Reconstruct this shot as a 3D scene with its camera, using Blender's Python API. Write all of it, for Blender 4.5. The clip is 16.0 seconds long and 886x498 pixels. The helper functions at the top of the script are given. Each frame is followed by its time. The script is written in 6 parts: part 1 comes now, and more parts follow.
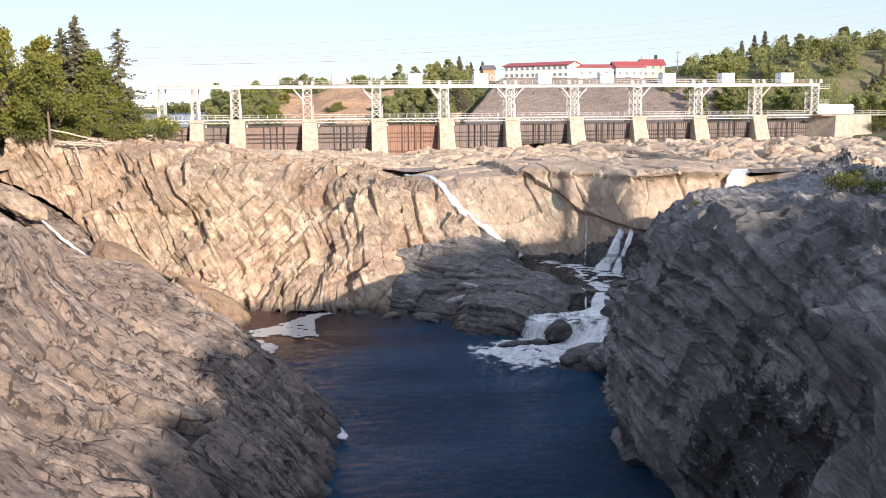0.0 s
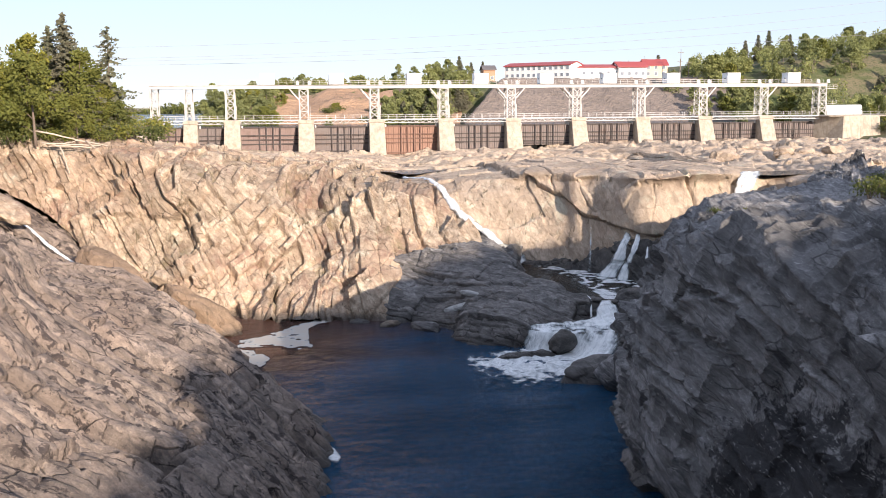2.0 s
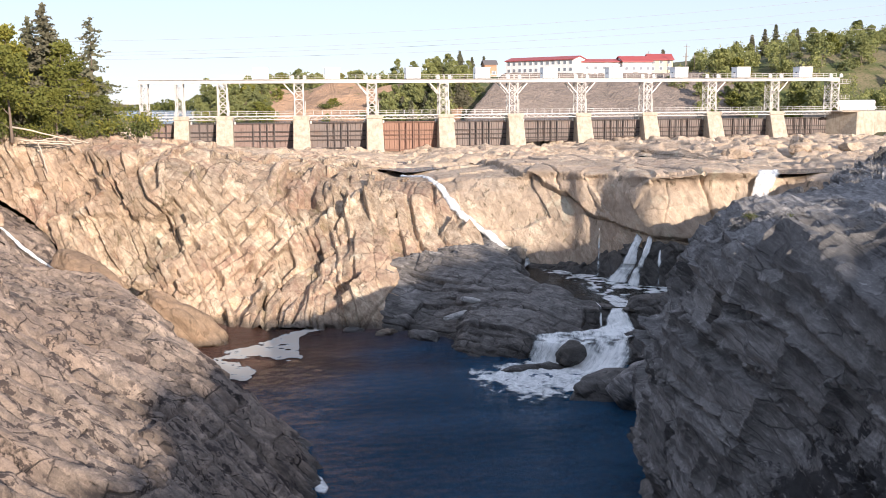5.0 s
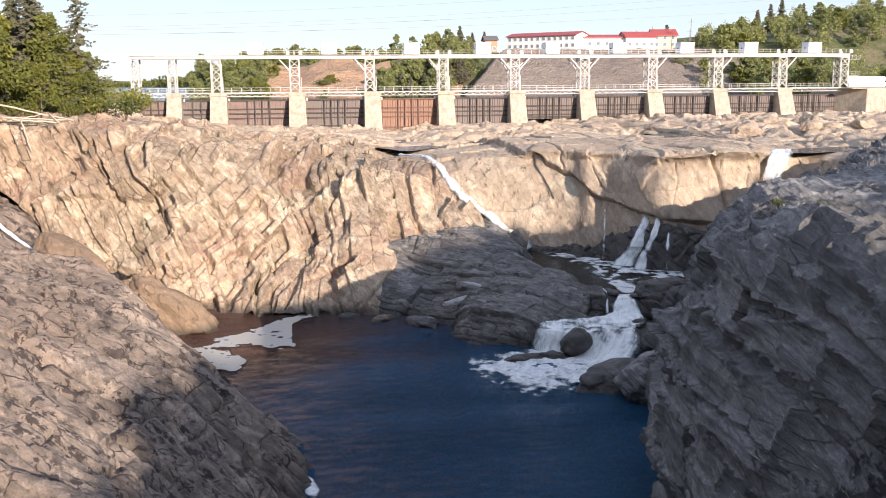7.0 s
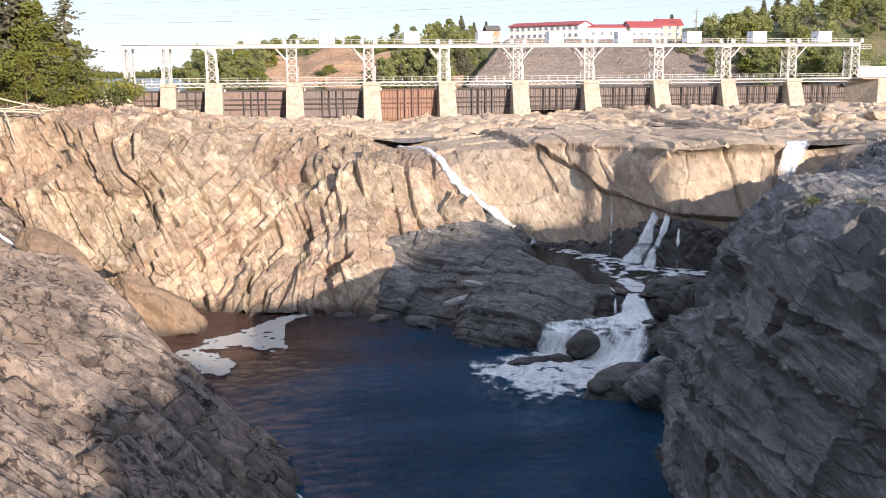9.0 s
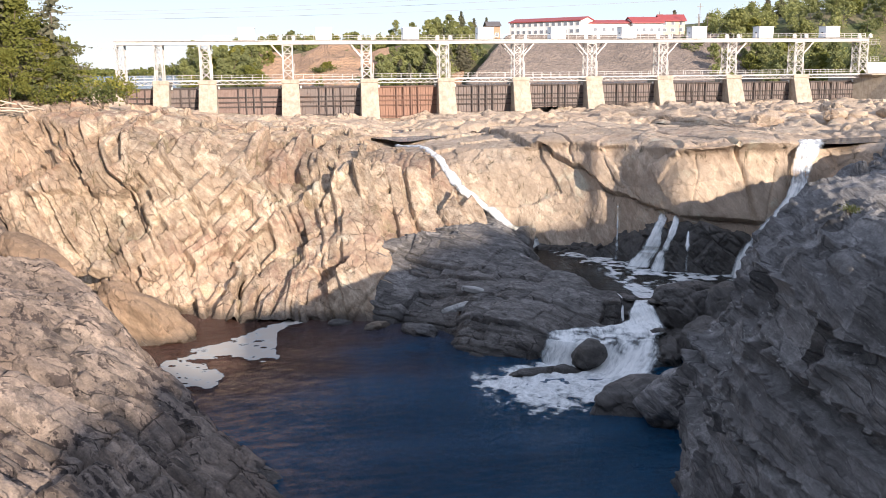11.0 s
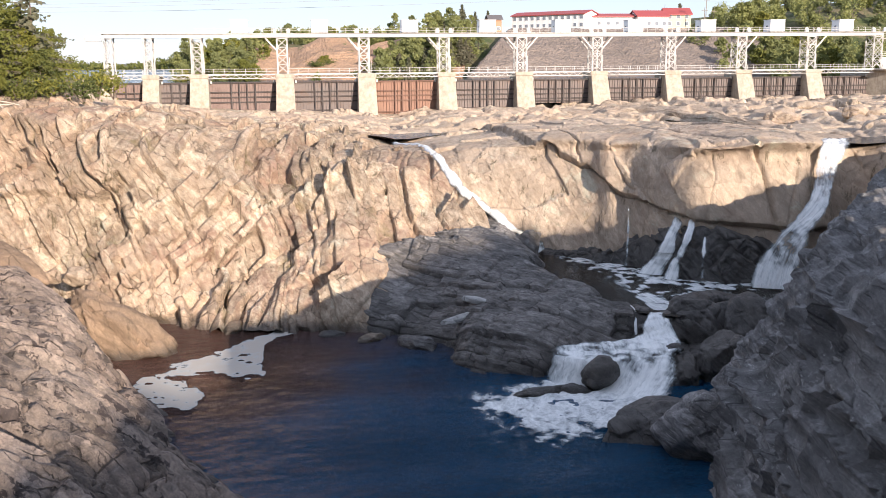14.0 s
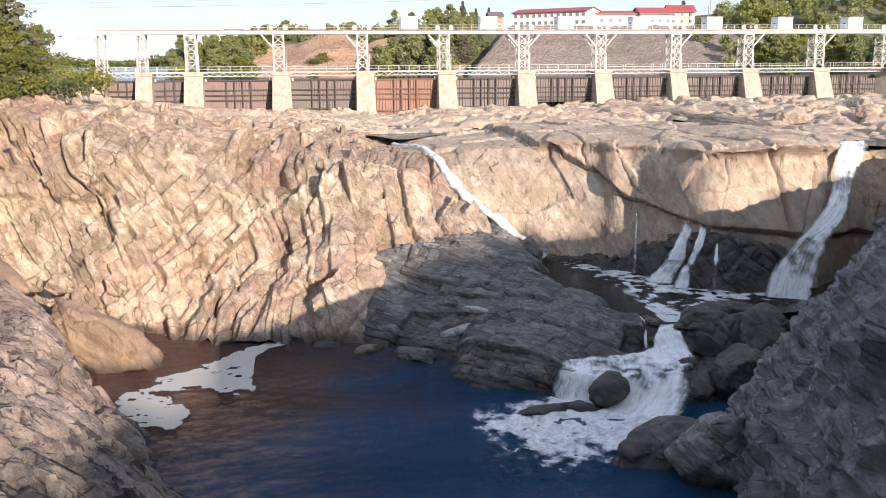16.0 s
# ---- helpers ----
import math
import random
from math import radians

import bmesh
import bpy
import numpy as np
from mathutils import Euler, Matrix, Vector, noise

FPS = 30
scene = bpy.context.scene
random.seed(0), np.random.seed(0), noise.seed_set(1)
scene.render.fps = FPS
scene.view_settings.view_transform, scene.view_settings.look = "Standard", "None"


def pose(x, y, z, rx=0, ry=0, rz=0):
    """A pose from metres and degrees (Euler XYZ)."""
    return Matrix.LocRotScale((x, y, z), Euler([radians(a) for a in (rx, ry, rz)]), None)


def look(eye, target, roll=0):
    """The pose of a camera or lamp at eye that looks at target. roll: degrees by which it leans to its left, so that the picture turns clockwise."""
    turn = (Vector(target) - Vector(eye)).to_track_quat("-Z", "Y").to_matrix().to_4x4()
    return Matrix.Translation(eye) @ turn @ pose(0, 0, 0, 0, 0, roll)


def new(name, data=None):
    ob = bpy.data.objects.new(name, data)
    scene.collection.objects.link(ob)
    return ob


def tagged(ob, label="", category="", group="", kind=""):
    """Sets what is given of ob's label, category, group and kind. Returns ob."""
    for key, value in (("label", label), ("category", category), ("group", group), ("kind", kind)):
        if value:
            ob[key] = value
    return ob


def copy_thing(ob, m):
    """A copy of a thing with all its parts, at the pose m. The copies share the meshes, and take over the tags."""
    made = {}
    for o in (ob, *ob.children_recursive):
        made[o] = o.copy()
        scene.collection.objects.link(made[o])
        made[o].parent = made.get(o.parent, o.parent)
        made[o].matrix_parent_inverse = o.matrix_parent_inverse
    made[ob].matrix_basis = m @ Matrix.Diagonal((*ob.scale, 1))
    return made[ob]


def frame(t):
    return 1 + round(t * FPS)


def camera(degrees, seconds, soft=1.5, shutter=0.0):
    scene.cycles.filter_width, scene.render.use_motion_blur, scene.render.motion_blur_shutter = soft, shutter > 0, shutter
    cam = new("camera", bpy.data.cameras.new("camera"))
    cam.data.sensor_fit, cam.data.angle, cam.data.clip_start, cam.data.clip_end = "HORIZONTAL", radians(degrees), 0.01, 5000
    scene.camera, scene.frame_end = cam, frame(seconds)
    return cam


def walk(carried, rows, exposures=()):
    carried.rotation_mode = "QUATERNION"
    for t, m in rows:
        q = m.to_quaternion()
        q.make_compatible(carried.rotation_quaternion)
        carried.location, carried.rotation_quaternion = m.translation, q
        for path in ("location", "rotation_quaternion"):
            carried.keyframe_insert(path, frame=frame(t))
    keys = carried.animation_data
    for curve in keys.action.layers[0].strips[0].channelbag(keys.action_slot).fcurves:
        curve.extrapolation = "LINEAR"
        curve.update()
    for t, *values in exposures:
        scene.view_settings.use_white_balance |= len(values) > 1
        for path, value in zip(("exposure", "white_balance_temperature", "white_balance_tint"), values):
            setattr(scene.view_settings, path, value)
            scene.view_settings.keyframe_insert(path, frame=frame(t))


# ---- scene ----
cam = camera(50.0, 16.0, 0.8)
PATH = [
    (0, (-39.818, -254.413, 31.22), (-39.517, -252.459, 30.916), -0.4),
    (0.5, (-39.561, -253.053, 31.22), (-39.26, -251.099, 30.916), -0.4),
    (1, (-39.328, -251.644, 31.2), (-39.027, -249.69, 30.897), -0.4),
    (1.5, (-39.088, -250.256, 31.173), (-38.788, -248.302, 30.87), -0.4),
    (2, (-38.845, -248.866, 31.077), (-38.544, -246.912, 30.775), -0.4),
    (2.5, (-38.6, -247.454, 31.054), (-38.299, -245.5, 30.751), -0.4),
    (3, (-38.357, -246.034, 30.999), (-38.057, -244.08, 30.696), -0.4),
    (3.5, (-38.118, -244.677, 30.932), (-37.817, -242.723, 30.63), -0.4),
    (4, (-37.893, -243.315, 30.891), (-37.593, -241.361, 30.589), -0.4),
    (6.5, (-36.725, -236.777, 30.632), (-36.426, -234.829, 30.29), -0.4),
    (7, (-36.521, -235.447, 30.624), (-36.223, -233.502, 30.268), -0.4),
    (7.5, (-36.259, -234.037, 30.506), (-35.962, -232.093, 30.14), -0.4),
    (8, (-36.013, -232.721, 30.403), (-35.717, -230.778, 30.033), -0.3),
    (8.5, (-35.766, -231.428, 30.319), (-35.47, -229.485, 29.947), -0.4),
    (9, (-35.512, -230.174, 30.269), (-35.218, -228.232, 29.896), -0.4),
    (11.5, (-34.41, -223.914, 30.125), (-34.117, -221.973, 29.743), -0.5),
    (12, (-34.227, -222.628, 30.092), (-33.934, -220.688, 29.708), -0.4),
    (12.5, (-34.024, -221.41, 30.045), (-33.731, -219.469, 29.661), -0.4),
    (13, (-33.789, -220.215, 30.03), (-33.496, -218.274, 29.645), -0.5),
    (13.5, (-33.555, -218.987, 30.025), (-33.262, -217.047, 29.639), -0.5),
    (14, (-33.352, -217.745, 30.03), (-33.06, -215.805, 29.64), -0.4),
    (14.5, (-33.153, -216.517, 30.035), (-32.861, -214.577, 29.644), -0.5),
    (15, (-32.947, -215.182, 30.045), (-32.655, -213.243, 29.652), -0.4),
    (15.5, (-32.832, -213.948, 30.06), (-32.538, -212.009, 29.667), -0.4),
    (16, (-32.611, -212.862, 30.095), (-32.319, -210.924, 29.7), -0.3),
]
walk(cam, [(t, look(eye, target, roll)) for t, eye, target, roll in PATH])


# ---- light ----
SUN_AZ, SUN_EL = 20.0, 15.5      # degrees to the right of straight behind the dam's face, and above the horizon
toward_sun = Vector((math.sin(radians(SUN_AZ)) * math.cos(radians(SUN_EL)),
                     -math.cos(radians(SUN_AZ)) * math.cos(radians(SUN_EL)), math.sin(radians(SUN_EL))))
sun = new("sun", bpy.data.lights.new("sun", "SUN"))
sun.data.energy, sun.data.angle, sun.data.color = 5.0, radians(0.4), (1.0, 0.858, 0.745)
sun.matrix_world = look((0, 0, 0), -toward_sun)
world = bpy.data.worlds.new("sky")
scene.world = world
world.use_nodes = True
sky = world.node_tree.nodes.new("ShaderNodeTexSky")
sky.sky_type, sky.sun_disc = "NISHITA", False
sky.sun_elevation, sky.sun_rotation = radians(SUN_EL), radians(180 - SUN_AZ)
sky.air_density, sky.dust_density, sky.ozone_density = 1.0, 0.15, 3.0
nodes, links = world.node_tree.nodes, world.node_tree.links
links.new(sky.outputs[0], nodes["Background"].inputs[0])
nodes["Background"].inputs[1].default_value = 0.03
haze = nodes.new("ShaderNodeBackground")          # thin bright haze over the whole sky
haze.inputs[0].default_value, haze.inputs[1].default_value = (0.75, 0.825, 1.07, 1), 0.44
both = nodes.new("ShaderNodeAddShader")
links.new(nodes["Background"].outputs[0], both.inputs[0])
links.new(haze.outputs[0], both.inputs[1])
links.new(both.outputs[0], nodes["World Output"].inputs[0])
scene.view_settings.exposure = 0.82


# ---- materials ----
class Nodes:
    """A material under construction, with short calls for the usual nodes."""

    def __init__(self, name):
        self.mat = bpy.data.materials.new(name)
        self.mat.use_nodes = True
        self.tree = self.mat.node_tree
        self.bsdf = self.tree.nodes["Principled BSDF"]
        self.out = self.tree.nodes["Material Output"]
        self.pos = self.add("ShaderNodeNewGeometry").outputs["Position"]

    def add(self, kind, **settings):
        node = self.tree.nodes.new(kind)
        for key, value in settings.items():
            setattr(node, key, value)
        return node

    def put(self, value, socket):
        if hasattr(value, "is_output"):
            self.tree.links.new(value, socket)
        elif isinstance(value, tuple) and len(value) == 3 and socket.type == "RGBA":
            socket.default_value = (*value, 1)
        else:
            socket.default_value = value

    def place(self, scale=(1, 1, 1), turn=(0, 0, 0), base=None):
        node = self.add("ShaderNodeMapping")
        self.put(base or self.pos, node.inputs["Vector"])
        node.inputs["Rotation"].default_value, node.inputs["Scale"].default_value = turn, scale
        return node.outputs[0]

    def noise(self, vector, scale, detail=5.0, rough=0.6, warp=0.0):
        node = self.add("ShaderNodeTexNoise")
        for key, value in (("Vector", vector), ("Scale", scale), ("Detail", detail), ("Roughness", rough), ("Distortion", warp)):
            self.put(value, node.inputs[key])
        return node.outputs["Fac"]

    def cells(self, vector, scale, feature="F1", out="Distance", chance=1.0):
        node = self.add("ShaderNodeTexVoronoi", feature=feature)
        node.inputs["Randomness"].default_value = chance
        self.put(vector, node.inputs["Vector"])
        node.inputs["Scale"].default_value = scale
        return node.outputs[out]

    def facets(self, vector):
        """Broken faces: the height of a plane with a tilt of its own in every cell, and the cell's own number."""
        node = self.add("ShaderNodeTexVoronoi")
        self.put(vector, node.inputs["Vector"])
        node.inputs["Scale"].default_value = 1.0
        off = self.add("ShaderNodeVectorMath", operation="SUBTRACT")
        self.put(vector, off.inputs[0])
        self.put(node.outputs["Position"], off.inputs[1])
        tilt = self.add("ShaderNodeVectorMath", operation="SUBTRACT")
        self.put(node.outputs["Color"], tilt.inputs[0])
        tilt.inputs[1].default_value = (0.5, 0.5, 0.5)
        dot = self.add("ShaderNodeVectorMath", operation="DOT_PRODUCT")
        self.put(off.outputs[0], dot.inputs[0])
        self.put(tilt.outputs[0], dot.inputs[1])
        return dot.outputs["Value"], self.split(node.outputs["Color"])[1]

    def span(self, value, a, b, c=0.0, d=1.0):
        node = self.add("ShaderNodeMapRange", interpolation_type="SMOOTHSTEP")
        for n, v in enumerate((value, a, b, c, d)):
            self.put(v, node.inputs[n])
        return node.outputs[0]

    def math(self, op, a, b=0.0):
        node = self.add("ShaderNodeMath", operation=op)
        self.put(a, node.inputs[0])
        self.put(b, node.inputs[1])
        return node.outputs[0]

    def mix(self, fac, a, b, mode="MIX"):
        node = self.add("ShaderNodeMix", data_type="RGBA", blend_type=mode)
        for key, value in ((0, fac), (6, a), (7, b)):
            self.put(value, node.inputs[key])
        return node.outputs[2]

    def attribute(self, name):
        return self.add("ShaderNodeAttribute", attribute_name=name).outputs["Fac"]

    def split(self, vector):
        node = self.add("ShaderNodeSeparateXYZ")
        self.put(vector, node.inputs[0])
        return node.outputs

    def bump(self, height, distance, strength=1.0, under=None):
        node = self.add("ShaderNodeBump")
        self.put(height, node.inputs["Height"])
        node.inputs["Distance"].default_value, node.inputs["Strength"].default_value = distance, strength
        if under:
            self.put(under, node.inputs["Normal"])
        return node.outputs[0]

    def done(self, colour, rough=0.8, normal=None, metal=0.0, alpha=None, **more):
        b = self.bsdf.inputs
        self.put(colour, b["Base Color"])
        self.put(rough, b["Roughness"])
        self.put(metal, b["Metallic"])
        if normal:
            self.put(normal, b["Normal"])
        if alpha is not None:
            self.put(alpha, b["Alpha"])
        for key, value in more.items():
            self.put(value, b[key])
        return self.mat


# The beds of the rock strike across the gorge and dip to the right and towards the viewer.
bed_n = Vector((0.56, -0.36, 0.75)).normalized()
bed_a = bed_n.cross(Vector((0, 1, 0))).normalized()
bed_b = bed_n.cross(bed_a).normalized()
BED = Matrix((bed_a, bed_b, bed_n))
BED_TURN = tuple(BED.to_euler("XYZ"))
# On the left slope the slabs run obliquely down towards the viewer.
slab_a = Vector((0.72, -0.32, -0.62)).normalized()
slab_b = Vector((0.55, -0.05, 0.83)).cross(slab_a).normalized()
SLAB = Matrix((slab_a, slab_b, slab_a.cross(slab_b).normalized()))
SLAB_TURN = tuple(SLAB.to_euler("XYZ"))
# On the right wall they lie flatter.
wall_n = Vector((0.5, -0.22, 0.83)).normalized()
wall_a = wall_n.cross(Vector((0, 1, 0))).normalized()
WALL = Matrix((wall_a, wall_n.cross(wall_a).normalized(), wall_n))
WALL_TURN = tuple(WALL.to_euler("XYZ"))
# Below the dam the joints stand steeper.
cliff_n = Vector((0.70, -0.32, 0.62)).normalized()
cliff_a = cliff_n.cross(Vector((0.12, 1, 0.1))).normalized()
CLIFF = Matrix((cliff_a, cliff_n.cross(cliff_a).normalized(), cliff_n))
CLIFF_TURN = tuple(CLIFF.to_euler("XYZ"))


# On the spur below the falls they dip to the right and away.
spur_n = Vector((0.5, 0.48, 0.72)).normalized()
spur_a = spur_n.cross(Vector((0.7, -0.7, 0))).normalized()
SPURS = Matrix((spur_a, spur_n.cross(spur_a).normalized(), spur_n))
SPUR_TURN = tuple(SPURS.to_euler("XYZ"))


def rock_material(name, light, dark, stain, veins=0.0, wet=0.0, algae=0.0, tone=0.3, cracks=1.0, joint=(0.3, 0.42, 0.95), turn=BED_TURN, moss=0.0, rust=0.0, grit=0.9, layer=0.5, facet=0.6):
    """Broken rock. joint: joints to the metre along the three axes; layer: how plainly the thin beds show; facet: the relief of the small broken faces."""
    k = Nodes(name)
    drift = k.add("ShaderNodeTexNoise")
    k.put(0.3, drift.inputs["Scale"])
    k.put(6.0, drift.inputs["Detail"])
    k.put(0.62, drift.inputs["Roughness"])
    k.put(k.pos, drift.inputs["Vector"])
    wander = k.add("ShaderNodeVectorMath", operation="ADD")
    k.put(k.pos, wander.inputs[0])
    k.put(drift.outputs["Color"], wander.inputs[1])
    bed = k.place(turn=turn, base=wander.outputs[0])
    broad = k.noise(k.place((0.05, 0.05, 0.05)), 1.0, 4)
    grain = k.noise(k.place((0.7, 0.7, 1.6), base=bed), 1.0, 9, 0.72, 0.3)
    fine = k.noise(k.pos, 7.0, 7, 0.78)
    lines = k.noise(k.place((0.3, 0.3, 5.5), base=bed), 1.0, 6, 0.68, 0.3)
    patchy = k.noise(k.place((0.2, 0.2, 0.32), base=bed), 1.0, 7, 0.68, 0.5)
    big, own_big = k.facets(k.place(joint, base=bed))
    small, own_small = k.facets(k.place(tuple(v * 3.2 for v in joint), base=bed))
    colour = k.mix(k.span(grain, 0.28, 0.74), dark, light)
    colour = k.mix(k.span(broad, 0.42, 0.62, 0.0, 0.7), colour, stain)
    colour = k.mix(k.span(patchy, 0.54, 0.66, 0.0, 0.65), colour, stain)
    colour = k.mix(k.span(patchy, 0.44, 0.3, 0.0, 0.6), colour, tuple(min(0.66, v * 1.25) for v in light))
    colour = k.mix(k.span(lines, 0.52, 0.66, 0.0, layer), colour, dark)
    colour = k.mix(k.span(lines, 0.46, 0.34, 0.0, 0.6 * layer), colour, light)
    shade = k.math("MULTIPLY", k.span(k.attribute("block"), 0.0, 1.0, 1.0 - tone, 1.0 + tone * 0.6), k.span(own_big, 0.0, 1.0, 1.0 - 0.6 * tone, 1.0 + 0.4 * tone))
    shade = k.math("MULTIPLY", shade, k.span(own_small, 0.0, 1.0, 1.0 - 0.5 * tone, 1.0 + 0.3 * tone))
    gray = k.add("ShaderNodeCombineColor")
    for n in range(3):
        k.put(shade, gray.inputs[n])
    colour = k.mix(1.0, colour, gray.outputs[0], "MULTIPLY")
    colour = k.mix(k.span(fine, 0.45, 0.7, 0.0, 0.65), colour, dark)
    colour = k.mix(k.span(fine, 0.45, 0.28, 0.0, 0.5), colour, tuple(min(0.7, v * 1.2) for v in light))
    # Dark water streaks run down the face.
    streak = k.span(k.noise(k.place((0.55, 0.55, 0.05)), 1.0, 7, 0.75), 0.56, 0.7)
    patch = k.span(k.noise(k.place((0.07, 0.07, 0.05)), 1.0, 3), 0.48, 0.6)
    colour = k.mix(k.math("MULTIPLY", k.math("MULTIPLY", streak, patch), 0.6 + 0.3 * wet), colour, (0.05, 0.043, 0.03))
    if algae:
        green = k.span(k.noise(k.place((0.16, 0.16, 0.05)), 1.0, 8, 0.75), 0.56, 0.7, 0.0, algae)
        colour = k.mix(green, colour, (0.15, 0.125, 0.045))
    if veins:
        # Black wet patches low on the wall, and broken quartz veins.
        spot = k.add("ShaderNodeVectorMath", operation="DISTANCE")
        k.put(k.pos, spot.inputs[0])
        spot.inputs[1].default_value = (-13.0, -206.0, 8.0)
        black = k.math("ADD", k.span(spot.outputs["Value"], 4.0, 15.0, 0.2, -0.3), k.noise(k.place((0.45, 0.25, 0.16)), 1.0, 8, 0.75))
        black = k.math("MAXIMUM", k.span(black, 0.54, 0.6), k.span(k.noise(k.place((0.09, 0.09, 0.06)), 1.0, 7, 0.7, 0.5), 0.62, 0.68, 0.0, 0.5))
        colour = k.mix(k.math("MULTIPLY", black, veins), colour, (0.014, 0.014, 0.016))
        thin = k.noise(k.place((0.9, 0.9, 6.5), base=bed), 1.0, 6, 0.7, 0.6)
        where = k.span(k.noise(k.place((0.13, 0.13, 0.16)), 1.0, 5, 0.65), 0.45, 0.55)
        jitter = k.span(k.noise(k.pos, 1.9, 7, 0.8), 0.5, 0.56)
        mask = k.math("MULTIPLY", k.math("MULTIPLY", k.span(thin, 0.565, 0.6), k.math("MAXIMUM", where, black)), jitter)
        colour = k.mix(k.math("MULTIPLY", mask, 0.85 * veins), colour, (0.5, 0.49, 0.47))
    if rust:
        red = k.math("MULTIPLY", k.span(k.noise(k.place((0.06, 0.06, 0.09)), 1.0, 6, 0.65, 0.4), 0.49, 0.62), k.span(k.noise(k.place((0.8, 0.8, 0.3)), 1.0, 8, 0.75), 0.38, 0.62))
        colour = k.mix(k.math("MULTIPLY", red, rust), colour, (0.25, 0.145, 0.105))
        wash = k.math("MULTIPLY", k.span(k.noise(k.place((1.1, 1.1, 0.08)), 1.0, 8, 0.78, 0.3), 0.53, 0.64), k.span(k.noise(k.place((0.11, 0.11, 0.11)), 1.0, 4), 0.46, 0.58))
        colour = k.mix(k.math("MULTIPLY", wash, 0.8), colour, (0.08, 0.065, 0.03))
    if moss:
        # Brown-black moss in broken clumps, and small white lichen spots.
        clump = k.math("MULTIPLY", k.span(k.noise(k.place((0.8, 1.5, 1.2), base=bed), 1.0, 8, 0.7, 0.3), 0.535, 0.565), k.span(k.noise(k.place((0.13, 0.13, 0.13)), 1.0, 4), 0.4, 0.52))
        colour = k.mix(k.math("MULTIPLY", clump, moss), colour, (0.045, 0.034, 0.032))
        spots = k.math("MULTIPLY", k.span(k.noise(k.pos, 2.2, 6, 0.75), 0.65, 0.7), k.span(k.noise(k.place((0.2, 0.2, 0.2)), 1.0, 3), 0.52, 0.62))
        colour = k.mix(k.math("MULTIPLY", spots, 0.8), colour, (0.6, 0.57, 0.54))
    # Thin dark joints, open here and there.
    edge = k.cells(k.place(joint, base=bed), 1.0, "DISTANCE_TO_EDGE")
    gap = k.math("MULTIPLY", k.span(edge, 0.035, 0.008), k.span(k.noise(k.pos, 0.4, 5, 0.7), 0.46, 0.6))
    colour = k.mix(k.math("MULTIPLY", gap, 0.75 * cracks), colour, tuple(v * 0.3 for v in dark))
    # A damp band just above the water.
    height = k.split(k.pos)[2]
    damp = k.span(k.math("ADD", height, k.span(fine, 0, 1, -0.9, 0.9)), 1.5, 0.2, 0.0, 0.8)
    colour = k.mix(damp, colour, (0.035, 0.032, 0.028))
    rough = k.span(damp, 0.0, 0.8, 0.88 - 0.3 * wet, 0.3)
    n1 = k.bump(big, 0.5 * facet / max(joint), 1.0)
    n1 = k.bump(small, 0.2 * facet / max(joint), 1.0, n1)
    n1 = k.bump(lines, 0.24 * layer, 0.9, n1)
    n2 = k.bump(k.noise(k.place((1, 1, 1.7), base=bed), 2.2, 10, 0.76), 0.22, grit, n1)
    n3 = k.bump(k.math("MULTIPLY", gap, -1.0), 0.2, 0.9 * cracks, n2)
    return k.done(colour, rough, n3, **{"Specular IOR Level": 0.35 + 0.3 * wet})


ROCK_TAN = rock_material("weathered_tan_rock", (0.68, 0.555, 0.415), (0.25, 0.175, 0.115), (0.44, 0.31, 0.215), algae=0.6, cracks=0.8, turn=CLIFF_TURN, rust=0.75, joint=(0.22, 0.5, 0.9), layer=0.3, facet=0.35)
ROCK_PALE = rock_material("pale_smooth_rock", (0.65, 0.525, 0.405), (0.37, 0.285, 0.205), (0.5, 0.385, 0.285), tone=0.2, cracks=0.35, turn=CLIFF_TURN, joint=(0.25, 0.3, 0.5), layer=0.3, facet=0.4, rust=0.35)
ROCK_TAWNY = rock_material("tawny_boulder_rock", (0.4, 0.285, 0.19), (0.2, 0.14, 0.095), (0.3, 0.2, 0.13), tone=0.2, cracks=0.6, turn=CLIFF_TURN, layer=0.25, facet=0.3)
ROCK_GREY = rock_material("grey_layered_rock", (0.39, 0.376, 0.368), (0.11, 0.107, 0.107), (0.23, 0.222, 0.216), veins=0.9, wet=0.45, cracks=0.8, joint=(0.2, 0.3, 1.0), turn=WALL_TURN, grit=1.0, layer=0.8, facet=0.45, tone=0.4)
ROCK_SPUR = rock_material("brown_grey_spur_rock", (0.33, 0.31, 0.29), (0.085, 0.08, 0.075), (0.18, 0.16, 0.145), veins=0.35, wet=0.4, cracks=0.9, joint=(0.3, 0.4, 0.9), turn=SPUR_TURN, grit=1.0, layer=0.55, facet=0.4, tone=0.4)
ROCK_SLOPE = rock_material("pinkish_grey_slope_rock", (0.4, 0.315, 0.25), (0.1, 0.083, 0.074), (0.25, 0.187, 0.146), veins=0.12, wet=0.2, joint=(0.4, 1.0, 0.3), turn=SLAB_TURN, moss=0.9, cracks=1.0, layer=0.35, facet=0.22, grit=0.75)
ROCK_DARK = rock_material("dark_wet_rock", (0.15, 0.138, 0.128), (0.04, 0.037, 0.034), (0.09, 0.08, 0.068), wet=1.0, layer=0.4)


